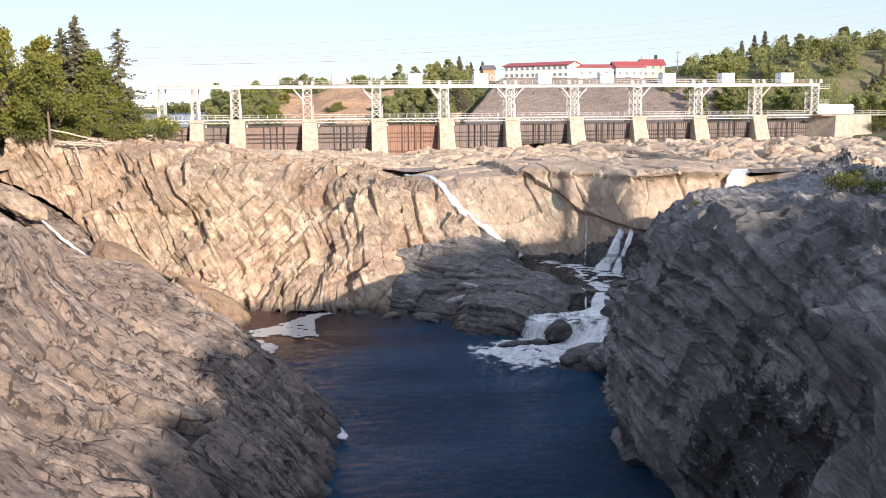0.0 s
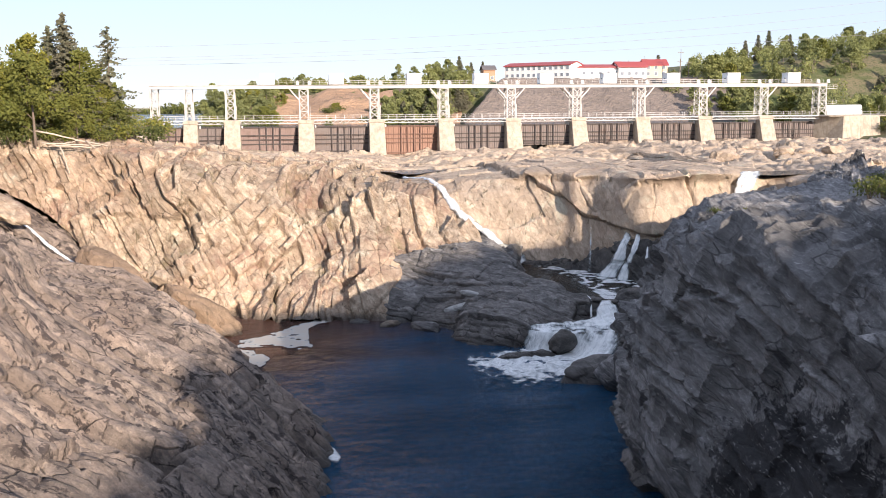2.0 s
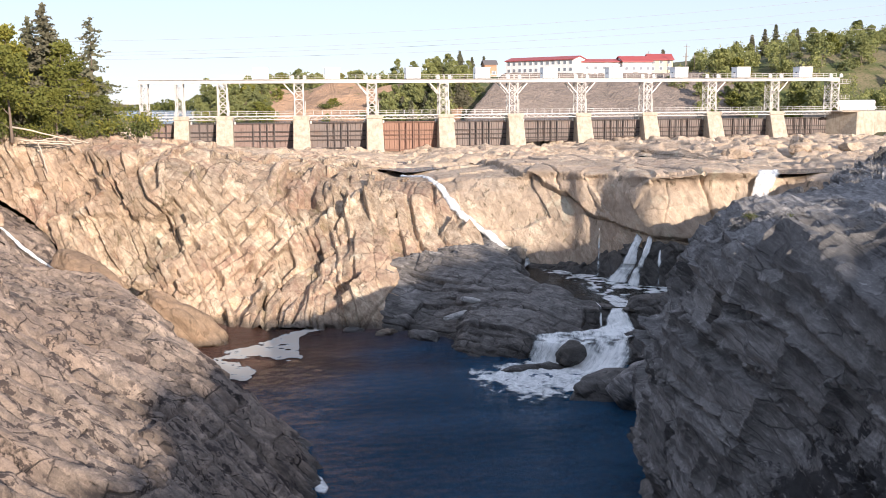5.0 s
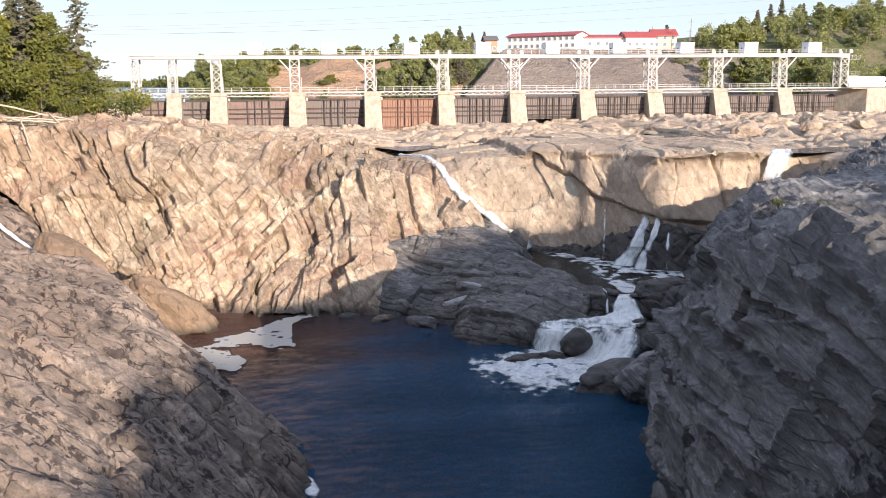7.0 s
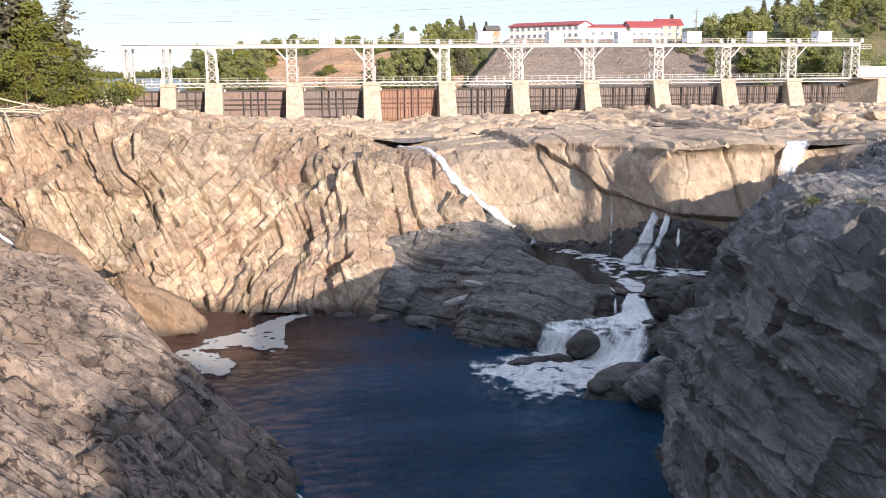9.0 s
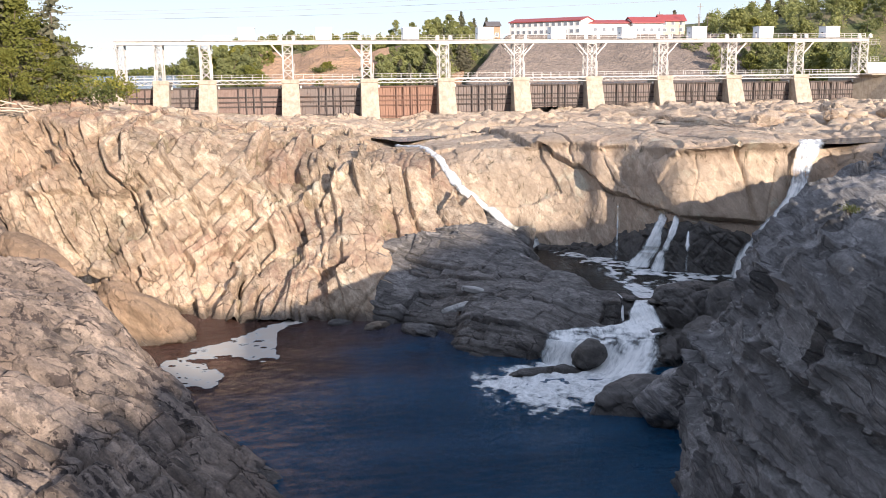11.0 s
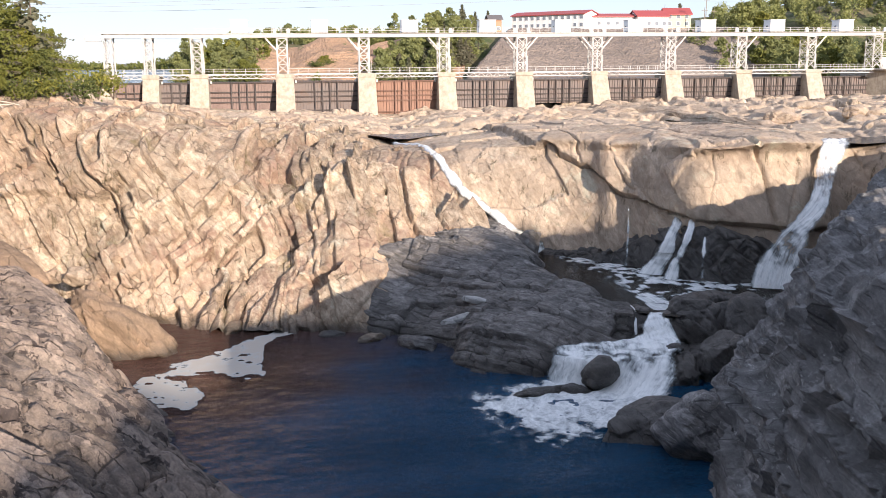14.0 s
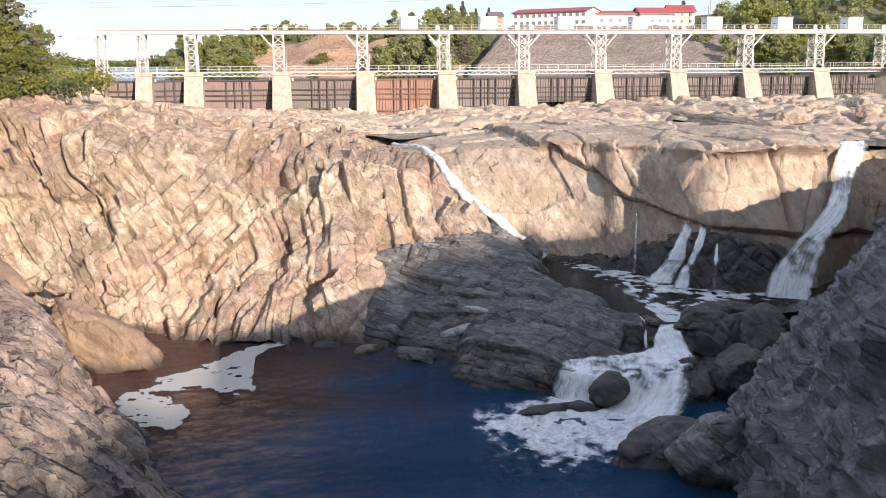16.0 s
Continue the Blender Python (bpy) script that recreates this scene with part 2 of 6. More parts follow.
def water_material(name, base, left_tint, wave, distance, rough=0.05):
    k = Nodes(name)
    x, y = k.split(k.pos)[0], k.split(k.pos)[1]
    reach = k.math("ADD", k.math("SUBTRACT", y, k.math("MULTIPLY", x, 0.9)), k.span(k.noise(k.place((0.05, 0.05, 0.05)), 1.0, 4), 0, 1, -22, 22))
    tint = k.mix(k.span(reach, -120, -86), base, left_tint)       # second tint towards the far left bank
    gust = k.span(k.noise(k.place((0.04, 0.09, 0.05)), 1.0, 3), 0.35, 0.65, 0.5, 1.0)
    h = k.math("MULTIPLY", k.noise(k.place((0.75, 2.0, 1.0)), wave, 6, 0.66, 0.8), gust)
    return k.done(tint, rough, k.bump(h, distance, 1.0), **{"IOR": 1.33})


WATER = water_material("dark_river_water", (0.006, 0.066, 0.148), (0.12, 0.066, 0.05), 2.8, 0.9, 0.06)
WATER_FAST = water_material("fast_brown_water", (0.03, 0.026, 0.02), (0.04, 0.03, 0.02), 2.5, 0.5)
WATER_STILL = water_material("still_headpond_water", (0.03, 0.045, 0.065), (0.03, 0.045, 0.065), 1.4, 0.25, 0.12)


def froth_material(name, along, low, high, tint=(0.9, 0.91, 0.89), relief=0.12):
    """White water: strands and flecks of froth, bluish where it is thin, with gaps between them."""
    k = Nodes(name)
    flow = k.add("ShaderNodeUVMap", uv_map="flow").outputs[0]
    strand = k.noise(k.place(along, base=flow), 1.0, 9, 0.7, 0.5)
    fleck = k.noise(k.place((2.6, 2.0, 1), base=flow), 1.0, 6, 0.75, 0.3)
    spray = k.noise(k.place((along[0] * 3.5, along[1] * 5, 1), base=flow), 1.0, 8, 0.8)
    value = k.math("ADD", k.math("ADD", k.math("MULTIPLY", strand, 0.5), k.math("ADD", k.math("MULTIPLY", fleck, 0.2), k.math("MULTIPLY", spray, 0.3))), k.span(k.attribute("froth"), 0.0, 1.0, -0.3, 0.26))
    alpha = k.span(value, low, high)
    colour = k.mix(k.span(value, low, high + 0.12), (0.42, 0.48, 0.5), tint)
    return k.done(colour, 0.6, k.bump(strand, relief, 0.8), alpha=alpha)


FALL = froth_material("falling_white_water", (3.4, 0.2, 1), 0.36, 0.8)
FOAM = froth_material("drifting_foam", (0.6, 0.6, 1), 0.5, 0.64, (0.43, 0.4, 0.35), 0.02)
LACE = froth_material("lacy_white_water", (1.0, 0.7, 1), 0.4, 0.86, (0.9, 0.91, 0.9), 0.15)
CASCADE = froth_material("cascading_white_water", (2.4, 0.3, 1), 0.36, 0.8)


def plain(name, colour, rough=0.7, metal=0.0, wear=0.25, scale=0.7, dirt=(0.16, 0.12, 0.08), relief=0.01):
    k = Nodes(name)
    n = k.noise(k.pos, scale, 8, 0.7)
    c = k.mix(k.span(n, 0.45, 0.75, 0.0, wear), colour, dirt)
    c = k.mix(k.span(k.noise(k.pos, scale * 14, 4), 0.3, 0.7, 0.0, 0.14), c, tuple(v * 0.6 for v in colour))
    return k.done(c, rough, k.bump(n, relief, 0.6), metal)


def concrete_material():
    k = Nodes("stained_concrete")
    drip = k.noise(k.place((1.6, 1.6, 0.16)), 1.0, 6, 0.7)
    spot = k.noise(k.pos, 0.8, 7, 0.7)
    c = k.mix(k.span(spot, 0.35, 0.7), (0.46, 0.4, 0.32), (0.32, 0.27, 0.21))
    c = k.mix(k.span(drip, 0.5, 0.7, 0.0, 0.6), c, (0.24, 0.2, 0.15))
    c = k.mix(k.span(k.noise(k.pos, 0.5, 5), 0.6, 0.75, 0.0, 0.55), c, (0.3, 0.19, 0.09))
    return k.done(c, 0.9, k.bump(k.noise(k.pos, 4.0, 8), 0.04, 0.7))


CONCRETE = concrete_material()
STEEL_WHITE = plain("white_painted_steel", (0.54, 0.52, 0.49), 0.5, 0.0, 0.4, 0.9)
STEEL_GATE = plain("dark_weathered_gate_steel", (0.2, 0.165, 0.15), 0.7, 0.2, 0.6, 0.5, (0.2, 0.12, 0.08))
STEEL_RUST = plain("rust_red_gate_steel", (0.3, 0.175, 0.125), 0.75, 0.1, 0.6, 0.5, (0.22, 0.14, 0.1))
STEEL_BROWN = plain("brown_gate_steel", (0.25, 0.18, 0.155), 0.72, 0.15, 0.6, 0.5, (0.15, 0.1, 0.08))
# Beams and posts of the gates: gate steel darkened, shade put into the colour.
STEEL_SHADED = plain("shade_darkened_gate_beam", (0.085, 0.07, 0.065), 0.75, 0.2, 0.5, 0.5, (0.12, 0.07, 0.05))
RUST_SHADED = plain("shade_darkened_rusty_beam", (0.2, 0.115, 0.085), 0.8, 0.1, 0.5, 0.5, (0.12, 0.08, 0.06))
STEEL_DARK = plain("dark_grey_steel", (0.06, 0.06, 0.065), 0.55, 0.4, 0.3)
HOUSING = plain("white_sheet_metal", (0.8, 0.8, 0.79), 0.45, 0.0, 0.15, 0.6, (0.5, 0.45, 0.4))


# ---- mesh helpers ----
def from_bm(name, bm, material, smooth=False):
    me = bpy.data.meshes.new(name)
    bm.to_mesh(me)
    bm.free()
    for m in material if isinstance(material, (list, tuple)) else (material,):
        me.materials.append(m)
    if smooth:
        me.polygons.foreach_set("use_smooth", [True] * len(me.polygons))
    return me


def part(name, bm, material, parent, label="", smooth=False):
    ob = new(name, from_bm(name, bm, material, smooth))
    ob.parent = parent
    if label:
        ob["label"] = label
    return ob


def thing(name, label, category, group="", kind="", at=(0, 0, 0), turn=0.0):
    ob = new(name)
    ob.matrix_world = pose(*at, 0, 0, turn)
    return tagged(ob, label, category, group, kind)


def add_box(bm, lo, hi, bevel=0.0):
    m = Matrix.Translation([(a + b) / 2 for a, b in zip(lo, hi)]) @ Matrix.Diagonal([b - a for a, b in zip(lo, hi)] + [1])
    made = bmesh.ops.create_cube(bm, size=1.0, matrix=m)["verts"]
    if bevel:
        edges = list({e for v in made for e in v.link_edges})
        bmesh.ops.bevel(bm, geom=edges, offset=bevel, segments=1, affect="EDGES")


def add_bar(bm, a, b, w, d=None):
    """A square bar from a to b."""
    a, b = Vector(a), Vector(b)
    way = (b - a).normalized()
    side = way.cross(Vector((0, 1, 0)))
    side = side.normalized() if side.length > 0.05 else Vector((1, 0, 0))
    up = way.cross(side).normalized()
    s, u = side * (w / 2), up * ((d or w) / 2)
    ring = [bm.verts.new(p + q) for p in (a, b) for q in (s + u, u - s, -s - u, s - u)]
    for n in range(4):
        bm.faces.new((ring[n], ring[(n + 1) % 4], ring[4 + (n + 1) % 4], ring[4 + n]))
    bm.faces.new(ring[3::-1])
    bm.faces.new(ring[4:])


def add_tube(bm, points, radii, sides=8, cap=True):
    rings = []
    points = [Vector(p) for p in points]
    for n, p in enumerate(points):
        way = (points[min(n + 1, len(points) - 1)] - points[max(n - 1, 0)]).normalized()
        side = way.cross(Vector((0.31, 0.2, 0.93))).normalized()
        up = way.cross(side)
        rings.append([bm.verts.new(p + float(radii[n]) * (math.cos(a) * side + math.sin(a) * up))
                      for a in (2 * math.pi * s / sides for s in range(sides))])
    for a, b in zip(rings, rings[1:]):
        for s in range(sides):
            bm.faces.new((a[s], a[(s + 1) % sides], b[(s + 1) % sides], b[s]))
    if cap:
        bm.faces.new(rings[0][::-1])
        bm.faces.new(rings[-1])


# ---- noise on arrays ----
def smooth(v, a, b):
    t = np.clip((v - a) / (b - a), 0, 1)
    return t * t * (3 - 2 * t)


def hashed(ix, iy, iz, seed):
    h = (ix.astype(np.int64) * 73856093) ^ (iy.astype(np.int64) * 19349663) ^ (iz.astype(np.int64) * 83492791) ^ (seed * 2654435761)
    h = (h ^ (h >> 13)) * 1274126177 & 0xFFFFFFFF
    h = (h ^ (h >> 16)) * 2246822519 & 0xFFFFFFFF
    return ((h ^ (h >> 15)) & 0xFFFFFF) / float(0xFFFFFF)


def value_noise(p, seed=0):
    c = np.floor(p)
    f = p - c
    f = f * f * (3 - 2 * f)
    out = 0
    for dx in (0, 1):
        for dy in (0, 1):
            for dz in (0, 1):
                w = np.abs(1 - dx - f[:, 0]) * np.abs(1 - dy - f[:, 1]) * np.abs(1 - dz - f[:, 2])
                out = out + w * hashed(c[:, 0] + dx, c[:, 1] + dy, c[:, 2] + dz, seed)
    return out * 2 - 1


def fbm(p, octaves=4, seed=0, gain=0.5):
    total, amp = 0, 1.0
    for n in range(octaves):
        total = total + amp * value_noise(p * 2.0 ** n + 17.3 * n, seed + n)
        amp *= gain
    return total


def blocks(p, size, seed, bevel=0.3, jitter=(1.0, 0.6, 0.6), axes=BED):
    """Broken rock: cells with tilted faces. Gives the step of each place, its nearness to a joint, and the cell's own number."""
    q = p @ np.array(axes.transposed()) / np.array(size)
    c = np.floor(q)
    best = np.full(len(q), 9.0)
    second = np.full(len(q), 9.0)
    own = np.zeros(len(q))
    rel = np.zeros_like(q)
    key = np.zeros_like(q)
    for dx in (-1, 0, 1):
        for dy in (-1, 0, 1):
            for dz in (-1, 0, 1):
                ix, iy, iz = c[:, 0] + dx, c[:, 1] + dy, c[:, 2] + dz
                centre = np.stack([i + 0.5 + w * (hashed(ix, iy, iz, seed + n) - 0.5) for n, (i, w) in enumerate(zip((ix, iy, iz), jitter))], 1)
                off = q - centre
                d = np.abs(off).max(1) * 0.85 + np.sqrt((off ** 2).sum(1)) * 0.2
                near = d < best
                second = np.where(near, best, np.minimum(second, d))
                best = np.where(near, d, best)
                rel[near] = off[near]
                key[near] = np.stack([ix, iy, iz], 1)[near]
    own = hashed(key[:, 0], key[:, 1], key[:, 2], seed + 5)
    tilt = np.stack([hashed(key[:, 0], key[:, 1], key[:, 2], seed + n) for n in (6, 7, 8)], 1) - 0.5
    step = (own - 0.5) + 1.3 * (rel * tilt).sum(1)
    gap = second - best
    return step * np.clip(gap / bevel, 0, 1), np.clip(1 - gap / 0.1, 0, 1), own


# ---- rock sheets ----
def spline(points, n, axis):
    """Catmull-Rom along one axis of an array of places."""
    p = np.moveaxis(np.asarray(points, float), axis, 0)
    p = np.concatenate([2 * p[:1] - p[1:2], p, 2 * p[-1:] - p[-2:-1]])
    t = np.linspace(0, len(p) - 3 - 1e-6, n)
    i = t.astype(int)
    f = (t - i).reshape(-1, *([1] * (p.ndim - 1)))
    a, b, c, d = p[i], p[i + 1], p[i + 2], p[i + 3]
    out = 0.5 * (2 * b + (c - a) * f + (2 * a - 5 * b + 4 * c - d) * f ** 2 + (3 * b - a - 3 * c + d) * f ** 3)
    return np.moveaxis(out, 0, axis)


def even(points, n, power=1.0):
    """The same line with its n places evenly spaced, row by row of a grid (u, v, 3) along v; a power above 1 crowds them towards the start."""
    out = np.empty((points.shape[0], n, 3))
    for u, line in enumerate(points):
        s = np.concatenate([[0], np.cumsum(np.linalg.norm(np.diff(line, axis=0), axis=1))])
        for k in range(3):
            out[u, :, k] = np.interp(np.linspace(0, 1, n) ** power * s[-1], s, line[:, k])
    return out


def grid_mesh(name, p, material, block=None, smooth=True):
    nu, nv = p.shape[:2]
    idx = np.arange(nu * nv).reshape(nu, nv)
    quads = np.stack([idx[:-1, :-1], idx[1:, :-1], idx[1:, 1:], idx[:-1, 1:]], -1).reshape(-1, 4)
    me = bpy.data.meshes.new(name)
    me.vertices.add(nu * nv)
    me.vertices.foreach_set("co", p.reshape(-1).astype(np.float32))
    me.loops.add(quads.size)
    me.loops.foreach_set("vertex_index", quads.reshape(-1).astype(np.int32))
    me.polygons.add(len(quads))
    me.polygons.foreach_set("loop_start", np.arange(0, quads.size, 4, dtype=np.int32))
    me.polygons.foreach_set("use_smooth", np.full(len(quads), smooth))
    me.update(calc_edges=True)
    if block is not None:
        me.set_sharp_from_angle(angle=radians(38))
        me.attributes.new("block", "FLOAT", "POINT").data.foreach_set("value", block.reshape(-1).astype(np.float32))
    me.materials.append(material)
    return me


def soften(a, sigma):
    """A small blur of a grid, so that steps keep a slope of a few places."""
    n = int(math.ceil(2.5 * sigma))
    k = np.exp(-0.5 * (np.arange(-n, n + 1) / sigma) ** 2)
    k /= k.sum()
    for axis in (0, 1):
        pad = np.pad(a, [(n, n) if q == axis else (0, 0) for q in (0, 1)], mode="edge")
        a = sum(w * np.take(pad, range(i, i + a.shape[axis]), axis=axis) for i, w in enumerate(k))
    return a


def fracture(p, size, seed, axes, width):
    """Rock cut by three sets of joints into staggered blocks, each with a face of its own. Gives the step, the lean (metres at a slope of 1), the groove at the joints and the block's own number."""
    size = np.array(size)
    q = p @ np.array(axes.transposed()) / size
    sheet = lambda c, n: c + 0.3 * np.sin(2.3 * c + seed + n) + 0.17 * np.sin(5.1 * c + 2 * n)
    w = sheet(q[:, 2], 0)
    iz = np.floor(w)
    v = sheet(q[:, 1] + 7 * hashed(iz, iz * 0, iz * 0, seed + 1), 1)
    iy = np.floor(v)
    u = sheet(q[:, 0] + 7 * hashed(iz, iy, iz * 0, seed + 2), 2)
    ix = np.floor(u)
    f = np.stack([u - ix, v - iy, w - iz], 1)
    own = hashed(ix, iy, iz, seed + 5)
    tilt = np.stack([hashed(ix, iy, iz, seed + n) for n in (6, 7, 8)], 1) - 0.5
    lost = hashed(ix, iy, iz, seed + 9) < 0.12
    gap = (np.minimum(f, 1 - f) * size).min(1)
    return own - 0.5 - 0.8 * lost, ((f - 0.5) * size * tilt * 2).sum(1), np.clip(1 - gap / width, 0, 1) ** 1.5, own


def broken(p, layers, swell=0.5, seed=0, axes=BED, extra=None):
    """Displaces a grid of places along its normals into broken rock. layers: (block size, step, slope of the faces, depth and width of the joints, share of the rock that is broken so)."""
    du = np.gradient(p, axis=0)
    dv = np.gradient(p, axis=1)
    n = np.cross(du, dv)
    n /= np.linalg.norm(n, axis=-1, keepdims=True) + 1e-9
    flat = p.reshape(-1, 3)
    warped = flat + np.stack([1.8 * value_noise(flat * 0.06, 90 + k) + 0.3 * value_noise(flat * 0.35, 93 + k) + 0.06 * value_noise(flat * 1.7, 95 + k) for k in range(3)], 1)
    d = swell * fbm(flat * 0.11, 4, seed)
    tone = np.full(len(flat), 0.5)
    for k, (size, step, lean, depth, width, share) in enumerate(layers):
        s, slope, groove, own = fracture(warped, size, seed + 13 * k, axes, width)
        here = smooth(fbm(flat * 0.45 / max(size), 2, seed + 70 + k), 0.45 - 1.2 * share, 0.75 - 1.2 * share)
        d += here * (step * s + lean * slope) - (0.25 + 0.75 * here) * depth * groove
        tone = tone + 0.5 * here * (own - 0.5)
    if extra:
        d = d + extra(flat)
    d = soften(d.reshape(p.shape[:2]), 0.55).reshape(-1) + 0.06 * fbm(flat * 1.4, 4, seed + 3, 0.6)
    return p + n * d.reshape(*p.shape[:2], 1), np.clip(tone, 0, 1).reshape(p.shape[:2])


def rock_sheet(name, guides, nu, nv, material, layers, label, swell=0.5, seed=0, kind="structure", category="rock", extra=None, axes=BED, near=1.0):
    """A sheet of rock through rows of guide places, foot first. near: above 1, the mesh is finer towards the first column."""
    p = spline(spline(guides, nu * 2, 1), nv * 2, 0).transpose(1, 0, 2)
    p = even(even(p, nv).transpose(1, 0, 2), nu, near).transpose(1, 0, 2)
    p, tone = broken(p, layers, swell, seed, axes, extra)
    ob = new(name, grid_mesh(name, p, material, tone))
    return tagged(ob, label, category, "", kind)


# Far cliff below the dam: foot, lower face, face, brow, edge of the shelf, shelf.
FAR_CLIFF = [
    [(-91, -86, 20), (-79, -89.5, 14.5), (-68, -99, 6), (-57, -106, 0), (-47, -110, -1), (-38, -112, -1), (-31, -114, -1), (-24, -117, -1), (-15, -117, -1)],
    [(-90, -84.5, 21.5), (-78.5, -87.5, 18), (-67, -97, 10), (-56, -103, 6), (-46, -103, 5), (-38, -101, 5), (-30, -107, 5.5), (-22, -108, 5), (-12, -105, 5)],
    [(-89, -83, 23), (-78, -85.5, 21), (-66, -94, 15.5), (-55, -98, 13), (-46, -97, 12.5), (-38, -94, 12), (-30, -95, 12), (-21, -99, 11), (-10, -101, 9.5)],
    [(-89, -81.5, 24.6), (-77, -83.6, 23.8), (-66, -91.5, 21), (-55, -93.5, 19.5), (-46, -90, 18), (-38, -84, 17.5), (-30, -83, 17), (-20, -88, 16.5), (-13, -93, 14.5)],
    [(-89, -77, 25.6), (-76, -78, 25.4), (-66, -84, 24), (-55, -80, 22), (-46, -75, 20.5), (-38, -72, 19.5), (-29, -70, 19), (-19, -74, 18.6), (-15.5, -80, 17.6)],
    [(-92, -45, 25), (-78, -45, 24.5), (-66, -45, 22.5), (-55, -45, 21), (-46, -45, 20), (-38, -45, 19.2), (-29, -45, 18.6), (-20, -45, 17.8), (-16, -45, 17)],
]
rock_sheet("far_cliff", FAR_CLIFF, 600, 420, ROCK_TAN, [((13, 50, 8), 1.1, 0.05, 0.4, 0.25, 0.8), ((5, 40, 3.0), 0.38, 0.08, 0.4, 0.14, 0.6), ((2.2, 26, 1.3), 0.16, 0.12, 0.22, 0.1, 0.5)],
           "tan fractured rock cliff rising from the pool to the dam shelf", 1.0, 3, axes=CLIFF)

DOME = [
    [(-13, -97, 3), (-5, -98, 3), (1.3, -101.5, 3), (4.1, -104.6, 3), (6.4, -107, 3), (9.9, -115, 3), (13.2, -117.5, 3), (18.5, -119, 3), (23, -119.5, 3), (26.5, -117, 3), (31, -114, 3), (35, -119, 3)],
    [(-14, -95.5, 8), (-5, -97, 8), (2, -100.8, 9), (4.4, -104.2, 9), (6.6, -106.8, 9), (10, -115, 9), (13.5, -117.5, 9), (18.6, -118.8, 9), (23, -119, 9), (26.6, -116.5, 9), (31.5, -114, 9), (36, -119, 9)],
    [(-16, -91, 13), (-5.4, -94.5, 14), (2.8, -99, 14), (4.8, -102.8, 14), (7.1, -105.4, 14), (10.1, -115.2, 14), (13.8, -117, 14), (18.9, -118, 14), (23.4, -118, 14), (26.8, -115.2, 14), (32, -113, 14), (37, -119, 14)],
    [(-17.5, -84, 16.8), (-5.8, -90.5, 18), (3, -96.6, 18), (5.2, -100.5, 18.2), (8, -103.5, 18.6), (10.8, -113, 18.4), (14.2, -115.6, 18.8), (19.2, -117, 19), (23.9, -116.4, 18.9), (27, -113.2, 18.6), (33, -111, 18.2), (38, -118.5, 18)],
    [(-18, -76, 17.6), (-6.6, -83, 19.4), (2.6, -91, 20.2), (6.2, -96, 19.9), (10, -99.6, 20.1), (11.4, -108, 20.6), (15.4, -111.8, 20.6), (19, -114, 21.3), (24.8, -113.6, 21.1), (28, -110.6, 20.6), (36, -107, 19.4), (40, -116, 20)],
    [(-18, -45, 16.8), (-7, -45, 18), (2, -45, 18.6), (7, -45, 18.8), (12, -45, 19), (17, -50, 19.4), (22, -55, 19.5), (27, -60, 19.6), (32, -66, 19.6), (38, -72, 19.6), (50, -85, 19.8), (58, -96, 20)],
]


def long_crack(p):
    """A long dark crack falls across the cliff; the slab above it stands proud. A dark groove runs down beside the large fall."""
    line = np.interp(p[:, 0], (-14, -5, -1, 1.5, 3.6, 7, 10.2, 14.5, 19, 24, 30), (24, 21.5, 19, 17.4, 15.9, 12.9, 12.1, 11.6, 11.2, 10.6, 10.0)) + 0.45 * value_noise(p * 0.3, 77) + 0.2 * value_noise(p * 1.1, 78)
    off = p[:, 2] - line
    d = -1.8 * np.exp(-(off / 0.17) ** 2) - 1.0 * smooth(-off, 0, 0.5)
    groove = p[:, 0] - (17.6 + 0.26 * (20 - p[:, 2])) + 0.25 * value_noise(p * 0.4, 79)
    d = d - 0.6 * np.exp(-(groove / 0.26) ** 2) * smooth(p[:, 2], 10.5, 12)
    for x0, slope, deep in ((3.0, 0.12, 0.5), (6.6, 0.3, 0.3), (12.6, -0.2, 0.25), (22.4, -0.35, 0.3)):     # lesser upright cracks
        c = p[:, 0] - (x0 + slope * (16 - p[:, 2])) + 0.7 * value_noise(p * 0.25, 80 + int(x0)) + 0.15 * value_noise(p * 1.3, 81)
        d = d - deep * np.exp(-(c / 0.1) ** 2) * smooth(off, 0.0, 0.8)
    return d


rock_sheet("fall_cliff", DOME, 560, 320, ROCK_PALE, [((14, 11, 8), 0.28, 0.03, 0.16, 0.1, 0.6), ((5, 4, 3), 0.1, 0.05, 0.1, 0.08, 0.3)],
           "pale rounded rock cliff split by a long dark crack", 0.3, 11, extra=long_crack, axes=CLIFF)

LEDGE = [
    [(-3, -99.3, 3.5), (1.0, -102.4, 3.5), (3.8, -105.4, 3.5), (6.0, -108, 3.5), (8.2, -112, 3.5), (9.4, -116.2, 3.5), (12.8, -118.7, 3.5), (17, -120, 3.5), (20, -120, 3.5)],
    [(-2.8, -99, 5.2), (1.2, -102.1, 5.4), (3.9, -105.2, 5.8), (6.1, -107.8, 6.6), (8.3, -111.8, 7.8), (9.5, -116, 8), (12.9, -118.6, 8), (17, -119.9, 8), (20, -119.8, 7)],
    [(-2.6, -98.4, 5.6), (1.6, -101.4, 6.0), (4.3, -104.6, 6.6), (6.5, -107.2, 8.0), (8.7, -111.2, 9.8), (10.1, -115.2, 10.6), (13.2, -118, 11), (17.2, -119.3, 10.3), (20.2, -119.2, 9)],
    [(-2, -96.5, 5.6), (2.6, -99.6, 6), (5.2, -102.8, 6.6), (7.6, -105.6, 8), (10, -109.4, 10.8), (11.2, -113.6, 11.2), (14, -116, 11), (18, -117, 10.3), (21, -117, 9)],
]
